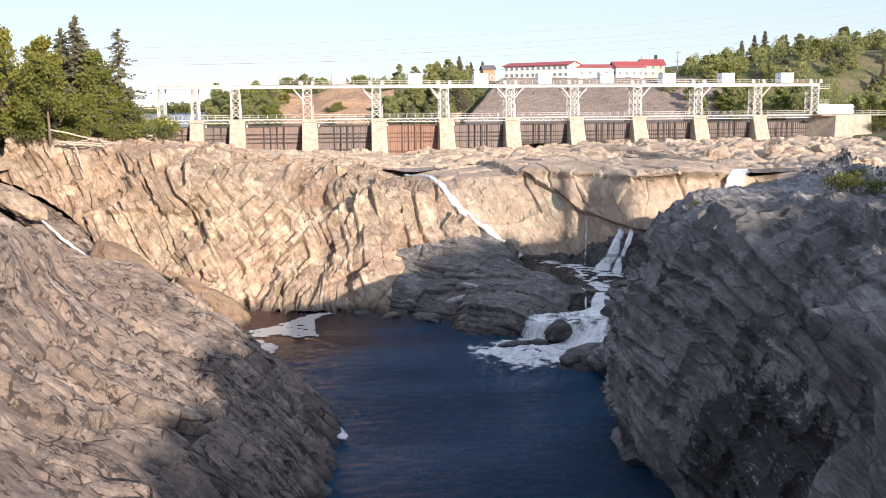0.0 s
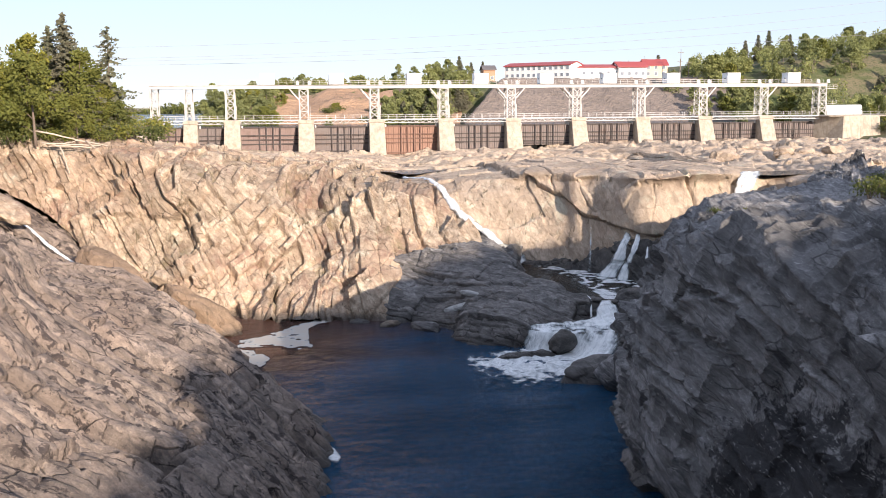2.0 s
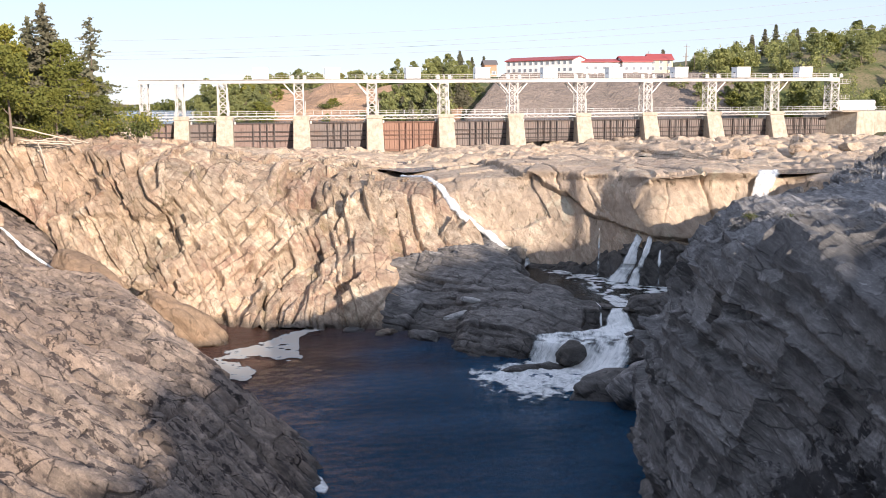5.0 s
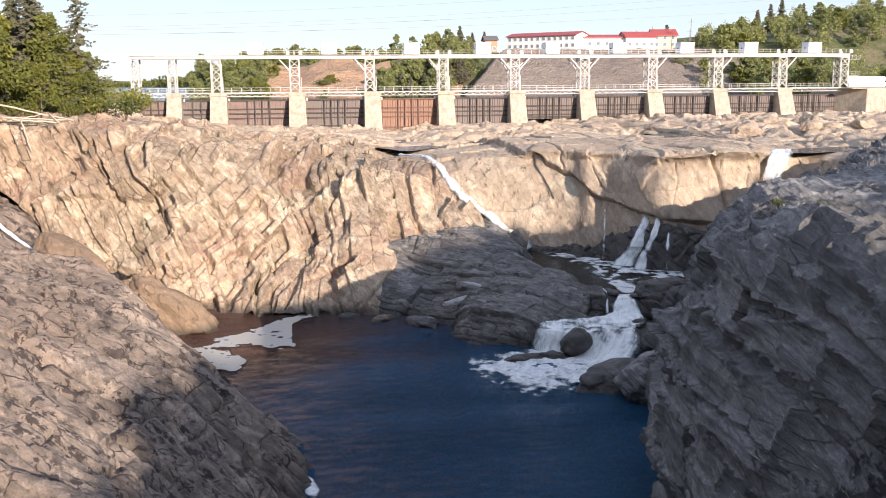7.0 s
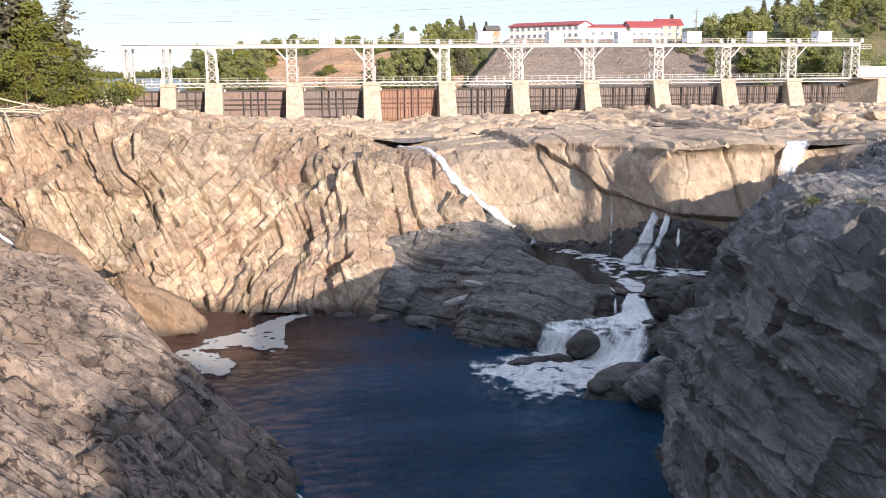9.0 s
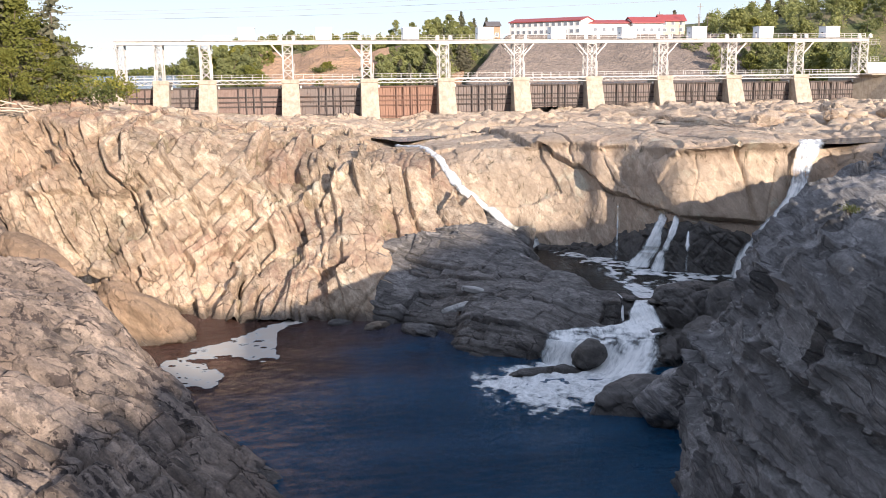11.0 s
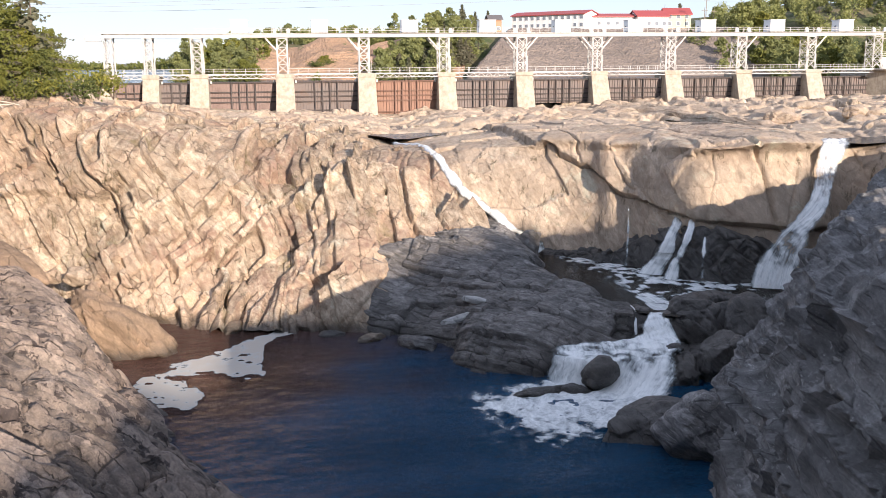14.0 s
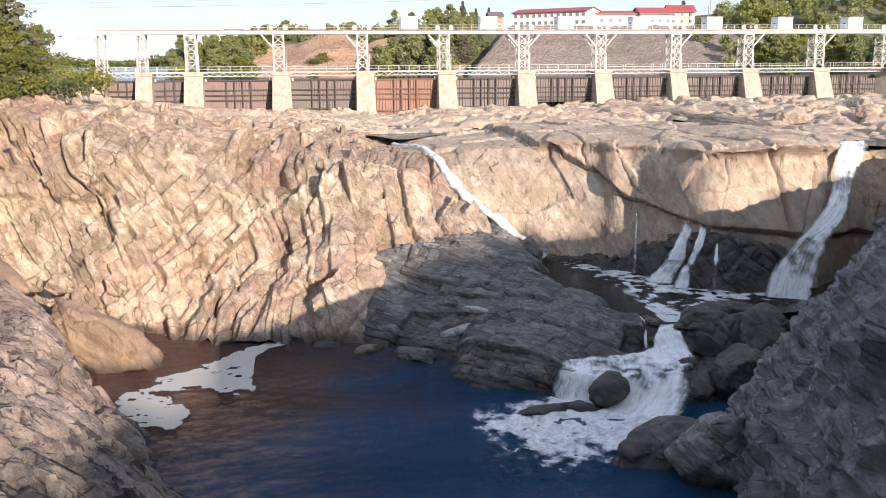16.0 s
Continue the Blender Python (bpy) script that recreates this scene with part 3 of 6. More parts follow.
rock_sheet("fall_ledge", LEDGE, 300, 110, ROCK_DARK, [((4, 3, 2.6), 0.6, 0.15, 0.3, 0.35, 0.7), ((1.5, 1.2, 0.9), 0.15, 0.12, 0.12, 0.15, 0.5)],
           "dark wet rock ledge under the pale cliff", 0.35, 61)

SPUR = [
    [(-28, -114.5, -1), (-23.5, -118.5, -1), (-19.2, -122.6, -1), (-19, -128.6, -1), (-15.5, -131.5, -1), (-11.2, -133.2, -1), (-8, -131.2, 2), (-3.6, -130, 2), (-0.2, -130.8, 2)],
    [(-27.5, -112.5, 1.6), (-22.5, -116, 1.8), (-18, -120.5, 2), (-17.5, -126.5, 2.4), (-14.5, -129.5, 2.6), (-11.2, -131.4, 2.6), (-7.5, -130, 3.4), (-3.4, -128.8, 3.8), (-0.6, -129.6, 4.2)],
    [(-26.5, -109.5, 3.5), (-21, -112.5, 4), (-17, -117.5, 4.2), (-15.8, -122.5, 4.4), (-13, -126, 4.4), (-10.4, -128, 4.4), (-7, -127, 5), (-3.4, -126.5, 5.6), (-0.8, -128, 5.4)],
    [(-25.5, -106.5, 5.2), (-20, -108, 6), (-16, -112, 6.2), (-13.5, -116, 6.2), (-11, -119.5, 6.2), (-8.6, -121.5, 6.2), (-6, -121.5, 6.4), (-3.4, -122.5, 6.2), (-1.6, -123.5, 5.4)],
    [(-25, -103.5, 7.4), (-19.5, -104, 8.5), (-15.5, -106.5, 8.8), (-12.5, -109.5, 8.2), (-10, -112, 7.8), (-8, -114, 7.4), (-6.2, -114.5, 6.8), (-4.4, -115.5, 5.8), (-3.2, -116.5, 4.6)],
    [(-24.5, -100, 6.6), (-19, -100, 8.2), (-14.5, -100.5, 9.4), (-11.4, -101.5, 9.8), (-8.8, -103.4, 9.2), (-7, -105.6, 8), (-5.8, -107.5, 6.6), (-5, -109, 5.4), (-4.6, -110, 4)],
    [(-24, -93, 7), (-18, -93, 8.8), (-13.5, -93.5, 10.6), (-10.6, -95.4, 11), (-8.2, -98, 10.4), (-6.4, -100.8, 8.4), (-5.2, -102.4, 6.6), (-4.4, -103.6, 5), (-4, -104.6, 3.8)],
]
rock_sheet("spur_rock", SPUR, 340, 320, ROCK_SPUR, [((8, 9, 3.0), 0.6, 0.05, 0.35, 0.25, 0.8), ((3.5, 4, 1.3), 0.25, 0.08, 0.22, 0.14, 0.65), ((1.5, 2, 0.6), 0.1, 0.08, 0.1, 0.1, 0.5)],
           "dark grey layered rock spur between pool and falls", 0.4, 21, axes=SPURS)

# Right wall of the gorge, from behind the viewer round its corner to the large fall.
RIGHT_WALL = [
    [(-9.8, -216, -1), (-9.8, -204, -1), (-9.8, -193, -1), (-10.2, -184, -1), (-10.8, -177, -1), (-8.2, -167, -1), (-4.2, -156, -1), (-0.8, -147, -1), (5.8, -138, 0), (9, -132, 2), (24, -126, 4), (34, -117, 4)],
    [(-14.2, -216, 7), (-14.4, -204, 7), (-14.4, -194, 7), (-14.4, -186, 8), (-13.6, -179, 8), (-9.2, -169.4, 7), (-3.4, -160, 6), (0.2, -150.5, 7), (8.3, -141, 6.5), (14, -133, 6), (27, -125, 9), (35, -116.6, 9)],
    [(-12.6, -216, 15), (-13, -205, 16), (-13.8, -195, 16.4), (-14.6, -187, 16.6), (-13.2, -181, 16), (-8.8, -173, 15.6), (-2.2, -164, 14), (2.7, -154, 13), (11.8, -143.5, 12), (21, -135, 11), (30, -124.5, 13), (35.6, -116.4, 13)],
    [(-13, -216, 21.6), (-12.8, -206, 21.8), (-12.8, -196, 21.6), (-12, -187, 21.4), (-9.6, -180.5, 21.4), (-6.0, -173.4, 21.6), (1.2, -163.5, 19.4), (7.2, -154, 18.3), (15.3, -145, 18), (26, -136, 17.5), (32.5, -124, 18), (36.6, -116.4, 18)],
    [(-5, -216, 23.8), (-5.4, -206, 23.8), (-6, -196, 23.5), (-4.6, -187, 23.2), (-2.6, -180, 23.0), (0.6, -171, 23.2), (8, -160.5, 21.4), (13.6, -150, 20), (20.4, -141, 20), (31, -133, 20.2), (36, -121, 20.3), (40, -114.5, 20.8)],
    [(30, -216, 26.4), (29.5, -206, 26), (29, -196, 25.4), (28, -187, 25), (28, -178, 24), (29, -166, 23), (31, -154, 22), (34, -144, 21.5), (38, -135, 21.3), (44, -126, 21.3), (49, -112, 21), (56, -103, 21)],
]


def wall_beds(p):
    """Thin beds stand out along the wall as parallel rounded ribs, in swarms."""
    d = 0
    for thick, amp, s in ((1.5, 0.42, 0), (0.55, 0.16, 7)):
        c = p @ np.array(wall_n) / thick + 0.55 * value_noise(p * 0.09, 150 + s) + 0.22 * value_noise(p * 0.35, 152 + s)
        f = c - np.floor(c)
        own = hashed(np.floor(c), np.floor(p[:, 1] / 6 + 9 * hashed(np.floor(c), c * 0, c * 0, s + 1)), c * 0, s + 2)
        d = d + amp * (np.minimum(f / 0.3, (1 - f) / 0.7) ** 0.6 - 0.6 + 0.7 * (own - 0.5)) * (0.55 + 0.45 * value_noise(p * 0.12, 154 + s))
    return d


rock_sheet("right_wall", RIGHT_WALL, 860, 440, ROCK_GREY, [((60, 10, 4.5), 1.3, 0.02, 0.6, 0.4, 0.75), ((40, 4.4, 2.0), 0.55, 0.05, 0.55, 0.28, 0.7), ((26, 1.9, 0.9), 0.2, 0.08, 0.26, 0.16, 0.55)],
           "dark grey layered gorge wall with white quartz veins", 0.7, 31, axes=WALL, near=1.25, extra=wall_beds)

LEFT_SLOPE = [
    [(-37.8, -205, -1), (-37.5, -192, -1), (-37, -180, -1), (-35.6, -166, -1), (-40.5, -148, -1), (-47, -136, -1), (-53, -124, -1), (-60, -111, 3)],
    [(-46.5, -205, 8), (-46.4, -192, 8), (-45.8, -178, 8), (-45, -163, 7.6), (-48.5, -152, 8), (-53, -138, 8), (-57.5, -124, 7), (-65, -110, 8)],
    [(-54.5, -205, 11.6), (-54.5, -192, 11.8), (-54.5, -180, 12.3), (-55, -163, 12.1), (-56, -151, 11.8), (-58.5, -138, 9.4), (-62.5, -124, 7.6), (-70, -109, 8.8)],
    [(-60.5, -205, 17), (-60, -192, 17), (-59.5, -180, 17), (-60.8, -165, 15.2), (-61.5, -153, 13.6), (-64, -138, 10.8), (-68, -124, 9.4), (-76, -107, 11)],
    [(-67, -205, 24), (-66, -192, 24), (-65, -180, 23.5), (-66, -165, 20.5), (-67, -153, 17.2), (-71, -138, 13.4), (-76, -124, 12.4), (-84, -105, 15.6)],
    [(-95.5, -205, 29), (-95, -192, 29), (-94, -180, 28.5), (-94, -165, 27.5), (-94, -153, 25), (-96, -138, 21.5), (-99, -122, 20.5), (-105, -100, 22.5)],
]

def slab_ribs(p):
    """Long ribs run down the slope; each falls off steeply on its upstream side."""
    c = p @ np.array(SLAB[1]) / 2.7 + 0.5 * value_noise(p * 0.07, 141) + 0.2 * value_noise(p * 0.3, 142)
    f = c - np.floor(c)
    rib = np.minimum(f / 0.78, (1 - f) / 0.22)
    return (1.2 + 1.3 * smooth(p[:, 1], -180, -155)) * (rib - 0.5) * (0.6 + 0.4 * value_noise(p * 0.12, 143))


rock_sheet("left_slope", LEFT_SLOPE, 760, 440, ROCK_SLOPE, [((20, 4.0, 50), 0.8, 0.02, 0.8, 0.3, 0.85), ((7.5, 1.6, 40), 0.45, 0.03, 0.75, 0.2, 0.85), ((3.2, 0.75, 26), 0.14, 0.05, 0.34, 0.13, 0.65)],
           "sunlit pinkish rock slope of cracked tilted slabs", 0.6, 41, axes=SLAB, extra=slab_ribs, near=1.2)


# The gorge goes on downstream, behind the viewer.
WALL_BEHIND = [[(x, -213, z), (x, -262, z), (x + 2, -300, z), (x, -340, z)] for x, z in ((-12, -1), (-15.5, 7), (-14, 15), (-14.6, 21.5), (-5, 23.5), (34, 27))]
rock_sheet("right_wall_behind", WALL_BEHIND, 120, 80, ROCK_GREY, [((9, 7, 4), 1.6, 0.3, 0.5, 0.5, 0.8)], "dark grey gorge wall further downstream", 0.7, 33)
SLOPE_BEHIND = [[(x, -202, z), (x, -262, z), (x - 2, -300, z), (x, -340, z)] for x, z in ((-38.2, -1), (-46.5, 8), (-55, 12), (-62, 17), (-69, 24), (-98, 29))]
rock_sheet("left_slope_behind", SLOPE_BEHIND, 120, 80, ROCK_SLOPE, [((7, 4.5, 2), 1.0, 0.3, 0.4, 0.4, 0.8)], "rock slope further downstream", 0.6, 43)

GULLY = [
    [(-108, -101, 25), (-94, -102, 21), (-84, -103, 17), (-74, -108.5, 10), (-65, -113, 4), (-56, -122, -1)],
    [(-106, -96, 22), (-92, -96.5, 18.4), (-82, -98, 14), (-71, -103.8, 7.2), (-62, -109, 2.0), (-52, -117, -1.6)],
    [(-105, -91, 22), (-91, -91.5, 18.4), (-80.5, -93.5, 13.6), (-69, -100, 6.6), (-60, -105.5, 1.8), (-49, -113.5, -1.8)],
    [(-104, -84, 23), (-90, -86, 19.4), (-79, -88, 13.5), (-67, -96, 5), (-57, -102, 0), (-46, -108, -2)],
]
rock_sheet("gully_bed", GULLY, 300, 120, ROCK_SLOPE, [((4, 3, 1.6), 1.0, 0.3, 0.3, 0.3, 0.8), ((1.4, 1.0, 0.6), 0.3, 0.25, 0.15, 0.15, 0.6)],
           "brown rock bed of the side gully", 0.4, 71)


# Flat shelf of bare rock in front of the dam.
def shelf_height(x, y):
    z = 19.2 + 3.2 * smooth(-x, 45, 80) + 1.5 * smooth(x, 5, 60)
    z = z - 1.5 * np.exp(-((x + 12 - 0.04 * y) / 7.0) ** 2)
    z = z - 1.2 * np.exp(-((x - 38 - 0.12 * (y + 110)) / 6.0) ** 2) * smooth(-y, 40, 90)
    return z


su, sv = np.meshgrid(np.linspace(-100, 132, 620), np.linspace(0, 1, 300), indexing="ij")
front = -50 - 60 * smooth(su, 33, 43) - 45 * smooth(-su, 79, 90)
sx, sy = su, front + (14 - front) * sv
sz = shelf_height(sx, sy) - 1.5 * smooth(1 - sv, 0.94, 1.0)
shelf, tone = broken(np.stack([sx, sy, sz], -1), [((9, 7, 4), 1.0, 0.08, 0.4, 0.2, 0.8), ((3.2, 2.4, 1.8), 0.5, 0.16, 0.3, 0.14, 0.75), ((1.3, 1.0, 0.8), 0.2, 0.12, 0.14, 0.1, 0.5)], 0.5, 51, CLIFF)
tagged(new("shelf_rock", grid_mesh("shelf_rock", shelf, ROCK_PALE, tone)), "bare uneven tan rock shelf below the dam", "rock", "", "structure")


bpy.context.view_layer.update()
ROCKS = [bpy.data.objects[n] for n in ("far_cliff", "fall_cliff", "spur_rock", "right_wall", "left_slope", "gully_bed", "shelf_rock")]


def rest_z(x, y, fallback):
    """The height of the highest rock at a place in the plan."""
    best = None
    for ob in ROCKS:
        hit, place, _, _ = ob.ray_cast((x, y, 90), (0, 0, -1))
        if hit and (best is None or place.z > best):
            best = place.z
    return fallback if best is None else best


def hug(path, names, lift, n=60):
    """A path laid onto the nearest of the named rocks."""
    out = []
    for q in spline([path], n, 1)[0]:
        hits = [bpy.data.objects[name].closest_point_on_mesh(tuple(q)) for name in names]
        found = min(((Vector(q) - h[1]).length, n_, h[1]) for n_, h in enumerate(hits))
        out.append(np.array(found[2]))
    out = np.array(out)
    for _ in range(3):
        out[1:-1] = (out[:-2] + 2 * out[1:-1] + out[2:]) / 4
    return [tuple(v) for v in out + np.array((0, -lift * 0.7, lift * 0.7))]


# ---- water ----
def flat_sheet(name, outline, z, material, label, category="water"):
    bm = bmesh.new()
    bm.faces.new([bm.verts.new((x, y, z)) for x, y in outline])
    return tagged(new(name, from_bm(name, bm, material)), label, category, "", "structure")


px, py = np.meshgrid(np.linspace(-75, 30, 300), np.concatenate([np.linspace(-420, -204, 30), np.linspace(-203.6, -100, 330)]), indexing="ij")
calm = np.stack([px, py, px * 0], -1).reshape(-1, 3)
gust = 0.55 + 0.45 * value_noise(calm * 0.06, 201)
wave = 0.055 * fbm(calm * np.array((0.7, 1.1, 1)), 2, 211, 0.5) * gust + 0.03 * value_noise(calm * np.array((0.1, 0.2, 1)), 221)
pool = np.stack([px, py, wave.reshape(px.shape)], -1)
tagged(new("pool_water", grid_mesh("pool_water", pool, WATER)), "dark blue rippled river pool in the gorge", "water", "", "structure")
flat_sheet("basin_water", [(-6, -97), (8, -99), (30, -108), (30, -124), (8, -129), (3, -131.5), (-0.2, -129.2), (-2.2, -122), (-4.6, -114), (-6, -106)], 5.0, WATER_FAST,
           "fast brown water in the upper basin")
flat_sheet("shelf_water", [(-23, -48), (-19, -54), (-17.4, -60), (-15, -60), (-9, -52), (-4, -44), (-3, 3), (-21, 3)], 17.2, WATER_STILL, "still water lying on the rock shelf below the gates")
flat_sheet("channel_water", [(29.5, -109.5), (33.5, -113), (44, -110), (62, -104), (62, -98), (44, -103), (34, -105)], 19.9, WATER_FAST, "dark water channel on the rock shelf feeding the large fall")
flat_sheet("headpond_water", [(-900, 5), (500, 5), (900, 900), (-1500, 1500)], 24.6, WATER_STILL, "still headpond behind the dam")


# ---- dam ----
TOWERS = [-73.6, -65.2, -54.9, -36.3, -18.1, 0.1, 18.2, 36.2, 54.2, 72.0, 89.8, 107.2]
DECK = 27.3


def pier_bm(width, bottom, front=4.2, back=6.5):
    """A concrete pier with a battered nose; its top's front edge lies at y = 0."""
    bm = bmesh.new()
    w = width / 2
    rows = [(bottom, -front * 0.9, w * 1.12), (DECK - 0.9, -0.35, w), (DECK - 0.9, -0.55, w * 1.06), (DECK, -0.5, w * 1.06)]
    rings = []
    for z, y, half in rows:
        rings.append([bm.verts.new(v) for v in ((-half, y, z), (half, y, z), (half, back, z), (-half, back, z))])
    for a, b in zip(rings, rings[1:]):
        for n in range(4):
            bm.faces.new((a[n], a[(n + 1) % 4], b[(n + 1) % 4], b[n]))
    bm.faces.new(rings[-1])
    bm.faces.new(rings[0][::-1])
    bmesh.ops.bevel(bm, geom=bm.edges[:], offset=0.07, segments=1, affect="EDGES")
    return bm


def lattice_face(parent, x0, x1, y0, y1, z0, z1, n, w):
    """Crossed bracing between two legs, bar by bar."""
    for k in range(n):
        a, b = z0 + (z1 - z0) * k / n, z0 + (z1 - z0) * (k + 1) / n
        for p, q in (((x0, y0, a), (x1, y1, b)), ((x1, y1, a), (x0, y0, b)), ((x0, y0, b), (x1, y1, b))):
            bm = bmesh.new()
            add_bar(bm, p, q, w)
            part("brace", bm, STEEL_WHITE, parent)


def tower(x, braces, width=2.1, depth=3.4):
    t = thing("gate_tower", "white latticed steel hoist tower on a concrete pier", "tower", "hoist towers on the dam", at=(x, 0.6, DECK))
    top = 7.9
    w = width / 2
    for sx_ in (-w, w):
        for y in (0, depth):
            bm = bmesh.new()
            add_box(bm, (sx_ - 0.16, y - 0.03, 0.0), (sx_ + 0.16, y + 0.03, top))
            add_box(bm, (sx_ - 0.03, y - 0.15, 0.0), (sx_ + 0.03, y + 0.15, top))
            add_box(bm, (sx_ - 0.28, y - 0.28, 0.0), (sx_ + 0.28, y + 0.28, 0.06))
            part("leg", bm, STEEL_WHITE, t)
    for y in (0, depth):
        lattice_face(t, -w, w, y, y, 0.2, top - 0.2, 4, 0.12)
    for sx_ in (-w, w):
        lattice_face(t, sx_, sx_, 0, depth, 0.2, top - 0.2, 3, 0.1)
    for s in braces:
        bm = bmesh.new()
        add_bar(bm, (s * w, 0, top - 2.9), (s * (w + 2.5), 0, top - 0.1), 0.3, 0.2)
        part("knee_brace", bm, STEEL_WHITE, t)
        bm = bmesh.new()
        add_bar(bm, (s * w, depth, top - 2.9), (s * (w + 2.5), depth, top - 0.1), 0.3, 0.2)
        part("knee_brace", bm, STEEL_WHITE, t)
    bm = bmesh.new()
    for y in (0.4, 0.85):
        add_bar(bm, (w + 0.45, y, 0), (w + 0.45, y, 3.6), 0.09)
    for k in range(11):
        add_bar(bm, (w + 0.45, 0.4, 0.3 + 0.3 * k), (w + 0.45, 0.85, 0.3 + 0.3 * k), 0.04)
    part("ladder", bm, STEEL_WHITE, t)
    return t


def gate(x0, x1, bottom, material, label):
    """A lift gate: skin plate with thin stiffeners, cross beams low down, heavy posts at its middle."""
    g = thing("sluice_gate", label, "sluice gate", "sluice gates of the dam", at=((x0 + x1) / 2, 1.6, 0))
    h = (x1 - x0) / 2 - 0.1
    top = 25.4
    bm = bmesh.new()
    add_box(bm, (-h, 0.32, bottom), (h, 0.4, top))
    part("skin_plate", bm, material, g)
    count = max(4, int(2 * h / 0.62))
    bm = bmesh.new()
    for k in range(count + 1):
        x = -h + 2 * h * k / count
        add_box(bm, (x - 0.05, 0.1, bottom), (x + 0.05, 0.32, top))
    part("ribbing", bm, material, g)["kind"] = "stuff"
    for z, d in ((top, 0.16), (top - 2.1, 0.15), (top - 3.2, 0.15), (top - 4.3, 0.15), (bottom + 0.5, 0.14)):
        bm = bmesh.new()
        add_box(bm, (-h, -0.12, z - d), (h, 0.1, z + d), 0.02)
        add_box(bm, (-h, -0.2, z + d - 0.06), (h, -0.12, z + d))
        part("cross_beam", bm, RUST_SHADED if material is STEEL_RUST else STEEL_SHADED, g)
    for x in (-0.36 * h, -0.12 * h, 0.12 * h, 0.36 * h) if h > 4 else (-0.3 * h, 0.3 * h):
        bm = bmesh.new()
        add_box(bm, (x - 0.13, -0.28, bottom), (x + 0.13, -0.1, top + 0.1), 0.02)
        part("post", bm, RUST_SHADED if material is STEEL_RUST else STEEL_SHADED, g)
    for s in (-1, 1):
        bm = bmesh.new()
        add_box(bm, (s * (h - 0.35) - 0.2, -0.35, top - 0.2), (s * (h - 0.35) + 0.2, 0.1, top + 0.5), 0.03)
        part("lifting_lug", bm, STEEL_WHITE, g)
    return g


def railing(x0, x1, y, z, label, height=1.1, step=2.25):
    r = thing("railing", label, "railing", "railings of the dam", at=(x0, y, z))
    n = max(1, round((x1 - x0) / step))
    for k in range(n + 1):
        bm = bmesh.new()
        x = (x1 - x0) * k / n
        add_box(bm, (x - 0.035, -0.035, 0), (x + 0.035, 0.035, height))
        part("rail_post", bm, STEEL_WHITE, r)
    for f in (0.5, 1.0):
        bm = bmesh.new()
        add_box(bm, (0, -0.03, height * f - 0.03), (x1 - x0, 0.03, height * f + 0.03))
        part("rail", bm, STEEL_WHITE, r)
    return r


def walkway(x0, x1):
    """Footbridge in front of the gates: a plank deck on a shallow lattice girder."""
    w = thing("footbridge", "white lattice footbridge over the gate opening", "footbridge", "footbridges of the dam", at=(x0, 0.1, DECK))
    length = x1 - x0
    bm = bmesh.new()
    add_box(bm, (0, -0.4, -0.12), (length, 1.0, 0.02))
    part("deck", bm, STEEL_WHITE, w)
    for y in (-0.35, 0.95):
        bm = bmesh.new()
        add_box(bm, (0, y - 0.07, -0.26), (length, y + 0.07, -0.12))
        add_box(bm, (0, y - 0.06, -1.0), (length, y + 0.06, -0.88))
        n = round(length / 0.9)
        for k in range(n):
            a, b = length * k / n, length * (k + 1) / n
            up = k % 2 == 0
            add_bar(bm, (a, y, -0.94 if up else -0.2), (b, y, -0.2 if up else -0.94), 0.08)
        part("lattice_girder", bm, STEEL_WHITE, w)
    return w


for n, x in enumerate(TOWERS):
    bottom = 19.5 - 1.5 * math.exp(-((x + 9) / 12) ** 2) + (1.0 if x > 30 else 0)
    width = 3.9 if n > 1 else (3.4 if n else 2.4)
    if n < 11:
        p = tagged(new("pier", from_bm("pier", pier_bm(width, bottom - 2.0), CONCRETE)), "stained concrete dam pier with a battered nose", "pier", "piers of the dam")
        p.matrix_world = pose(x + (0.4 if n else -0.3), 0, 0)
    tower(x, (-1,) if n in (3, 4, 5) else (-1, 1) if n in (6, 7) else (1,) if n in (8, 9, 10) else (), 2.2 if n > 1 else 1.7)

for n, (a, b) in enumerate(zip(TOWERS, TOWERS[1:])):
    left = 2.35 if n > 1 else (2.1 if n else 1.0)
    right = 1.55 if n > 0 else 1.3
    low = 18.0 if n in (4,) else 18.6 if n in (2, 3, 5) else 20.0
    mat = STEEL_RUST if n == 4 else STEEL_BROWN if n in (0, 2) else STEEL_GATE
    gate(a + left, b - right, low, mat, "rust-red ribbed steel sluice gate between concrete piers" if n == 4 else
         "brown ribbed steel sluice gate between concrete piers" if n in (0, 2) else "dark ribbed steel sluice gate between concrete piers")
    walkway(a + left - 0.3, b - right + 0.3)
    railing(a + 1.2, b - 1.2, -0.25, DECK, "white two-rail railing along the footbridge")
    railing(a + 1.2, b - 1.2, 1.05, DECK, "white two-rail railing along the footbridge")

# The hoist beam that runs over all the towers.
beam = thing("hoist_beam", "long white steel hoist beam across the towers", "beam", at=(0, 0.6, DECK + 7.9))
for y in (0.0, 3.4):
    bm = bmesh.new()
    a, b = TOWERS[0] - 1.0, TOWERS[-1] + 1.2
    add_box(bm, (a, y - 0.2, 0.0), (b, y + 0.2, 0.08))
    add_box(bm, (a, y - 0.06, 0.08), (b, y + 0.06, 0.72))
    add_box(bm, (a, y - 0.22, 0.72), (b, y + 0.22, 0.82))
    part("girder", bm, STEEL_WHITE, beam)
bm = bmesh.new()
add_box(bm, (a, -0.5, 0.82), (b, 3.9, 0.92))
part("platform", bm, STEEL_WHITE, beam)
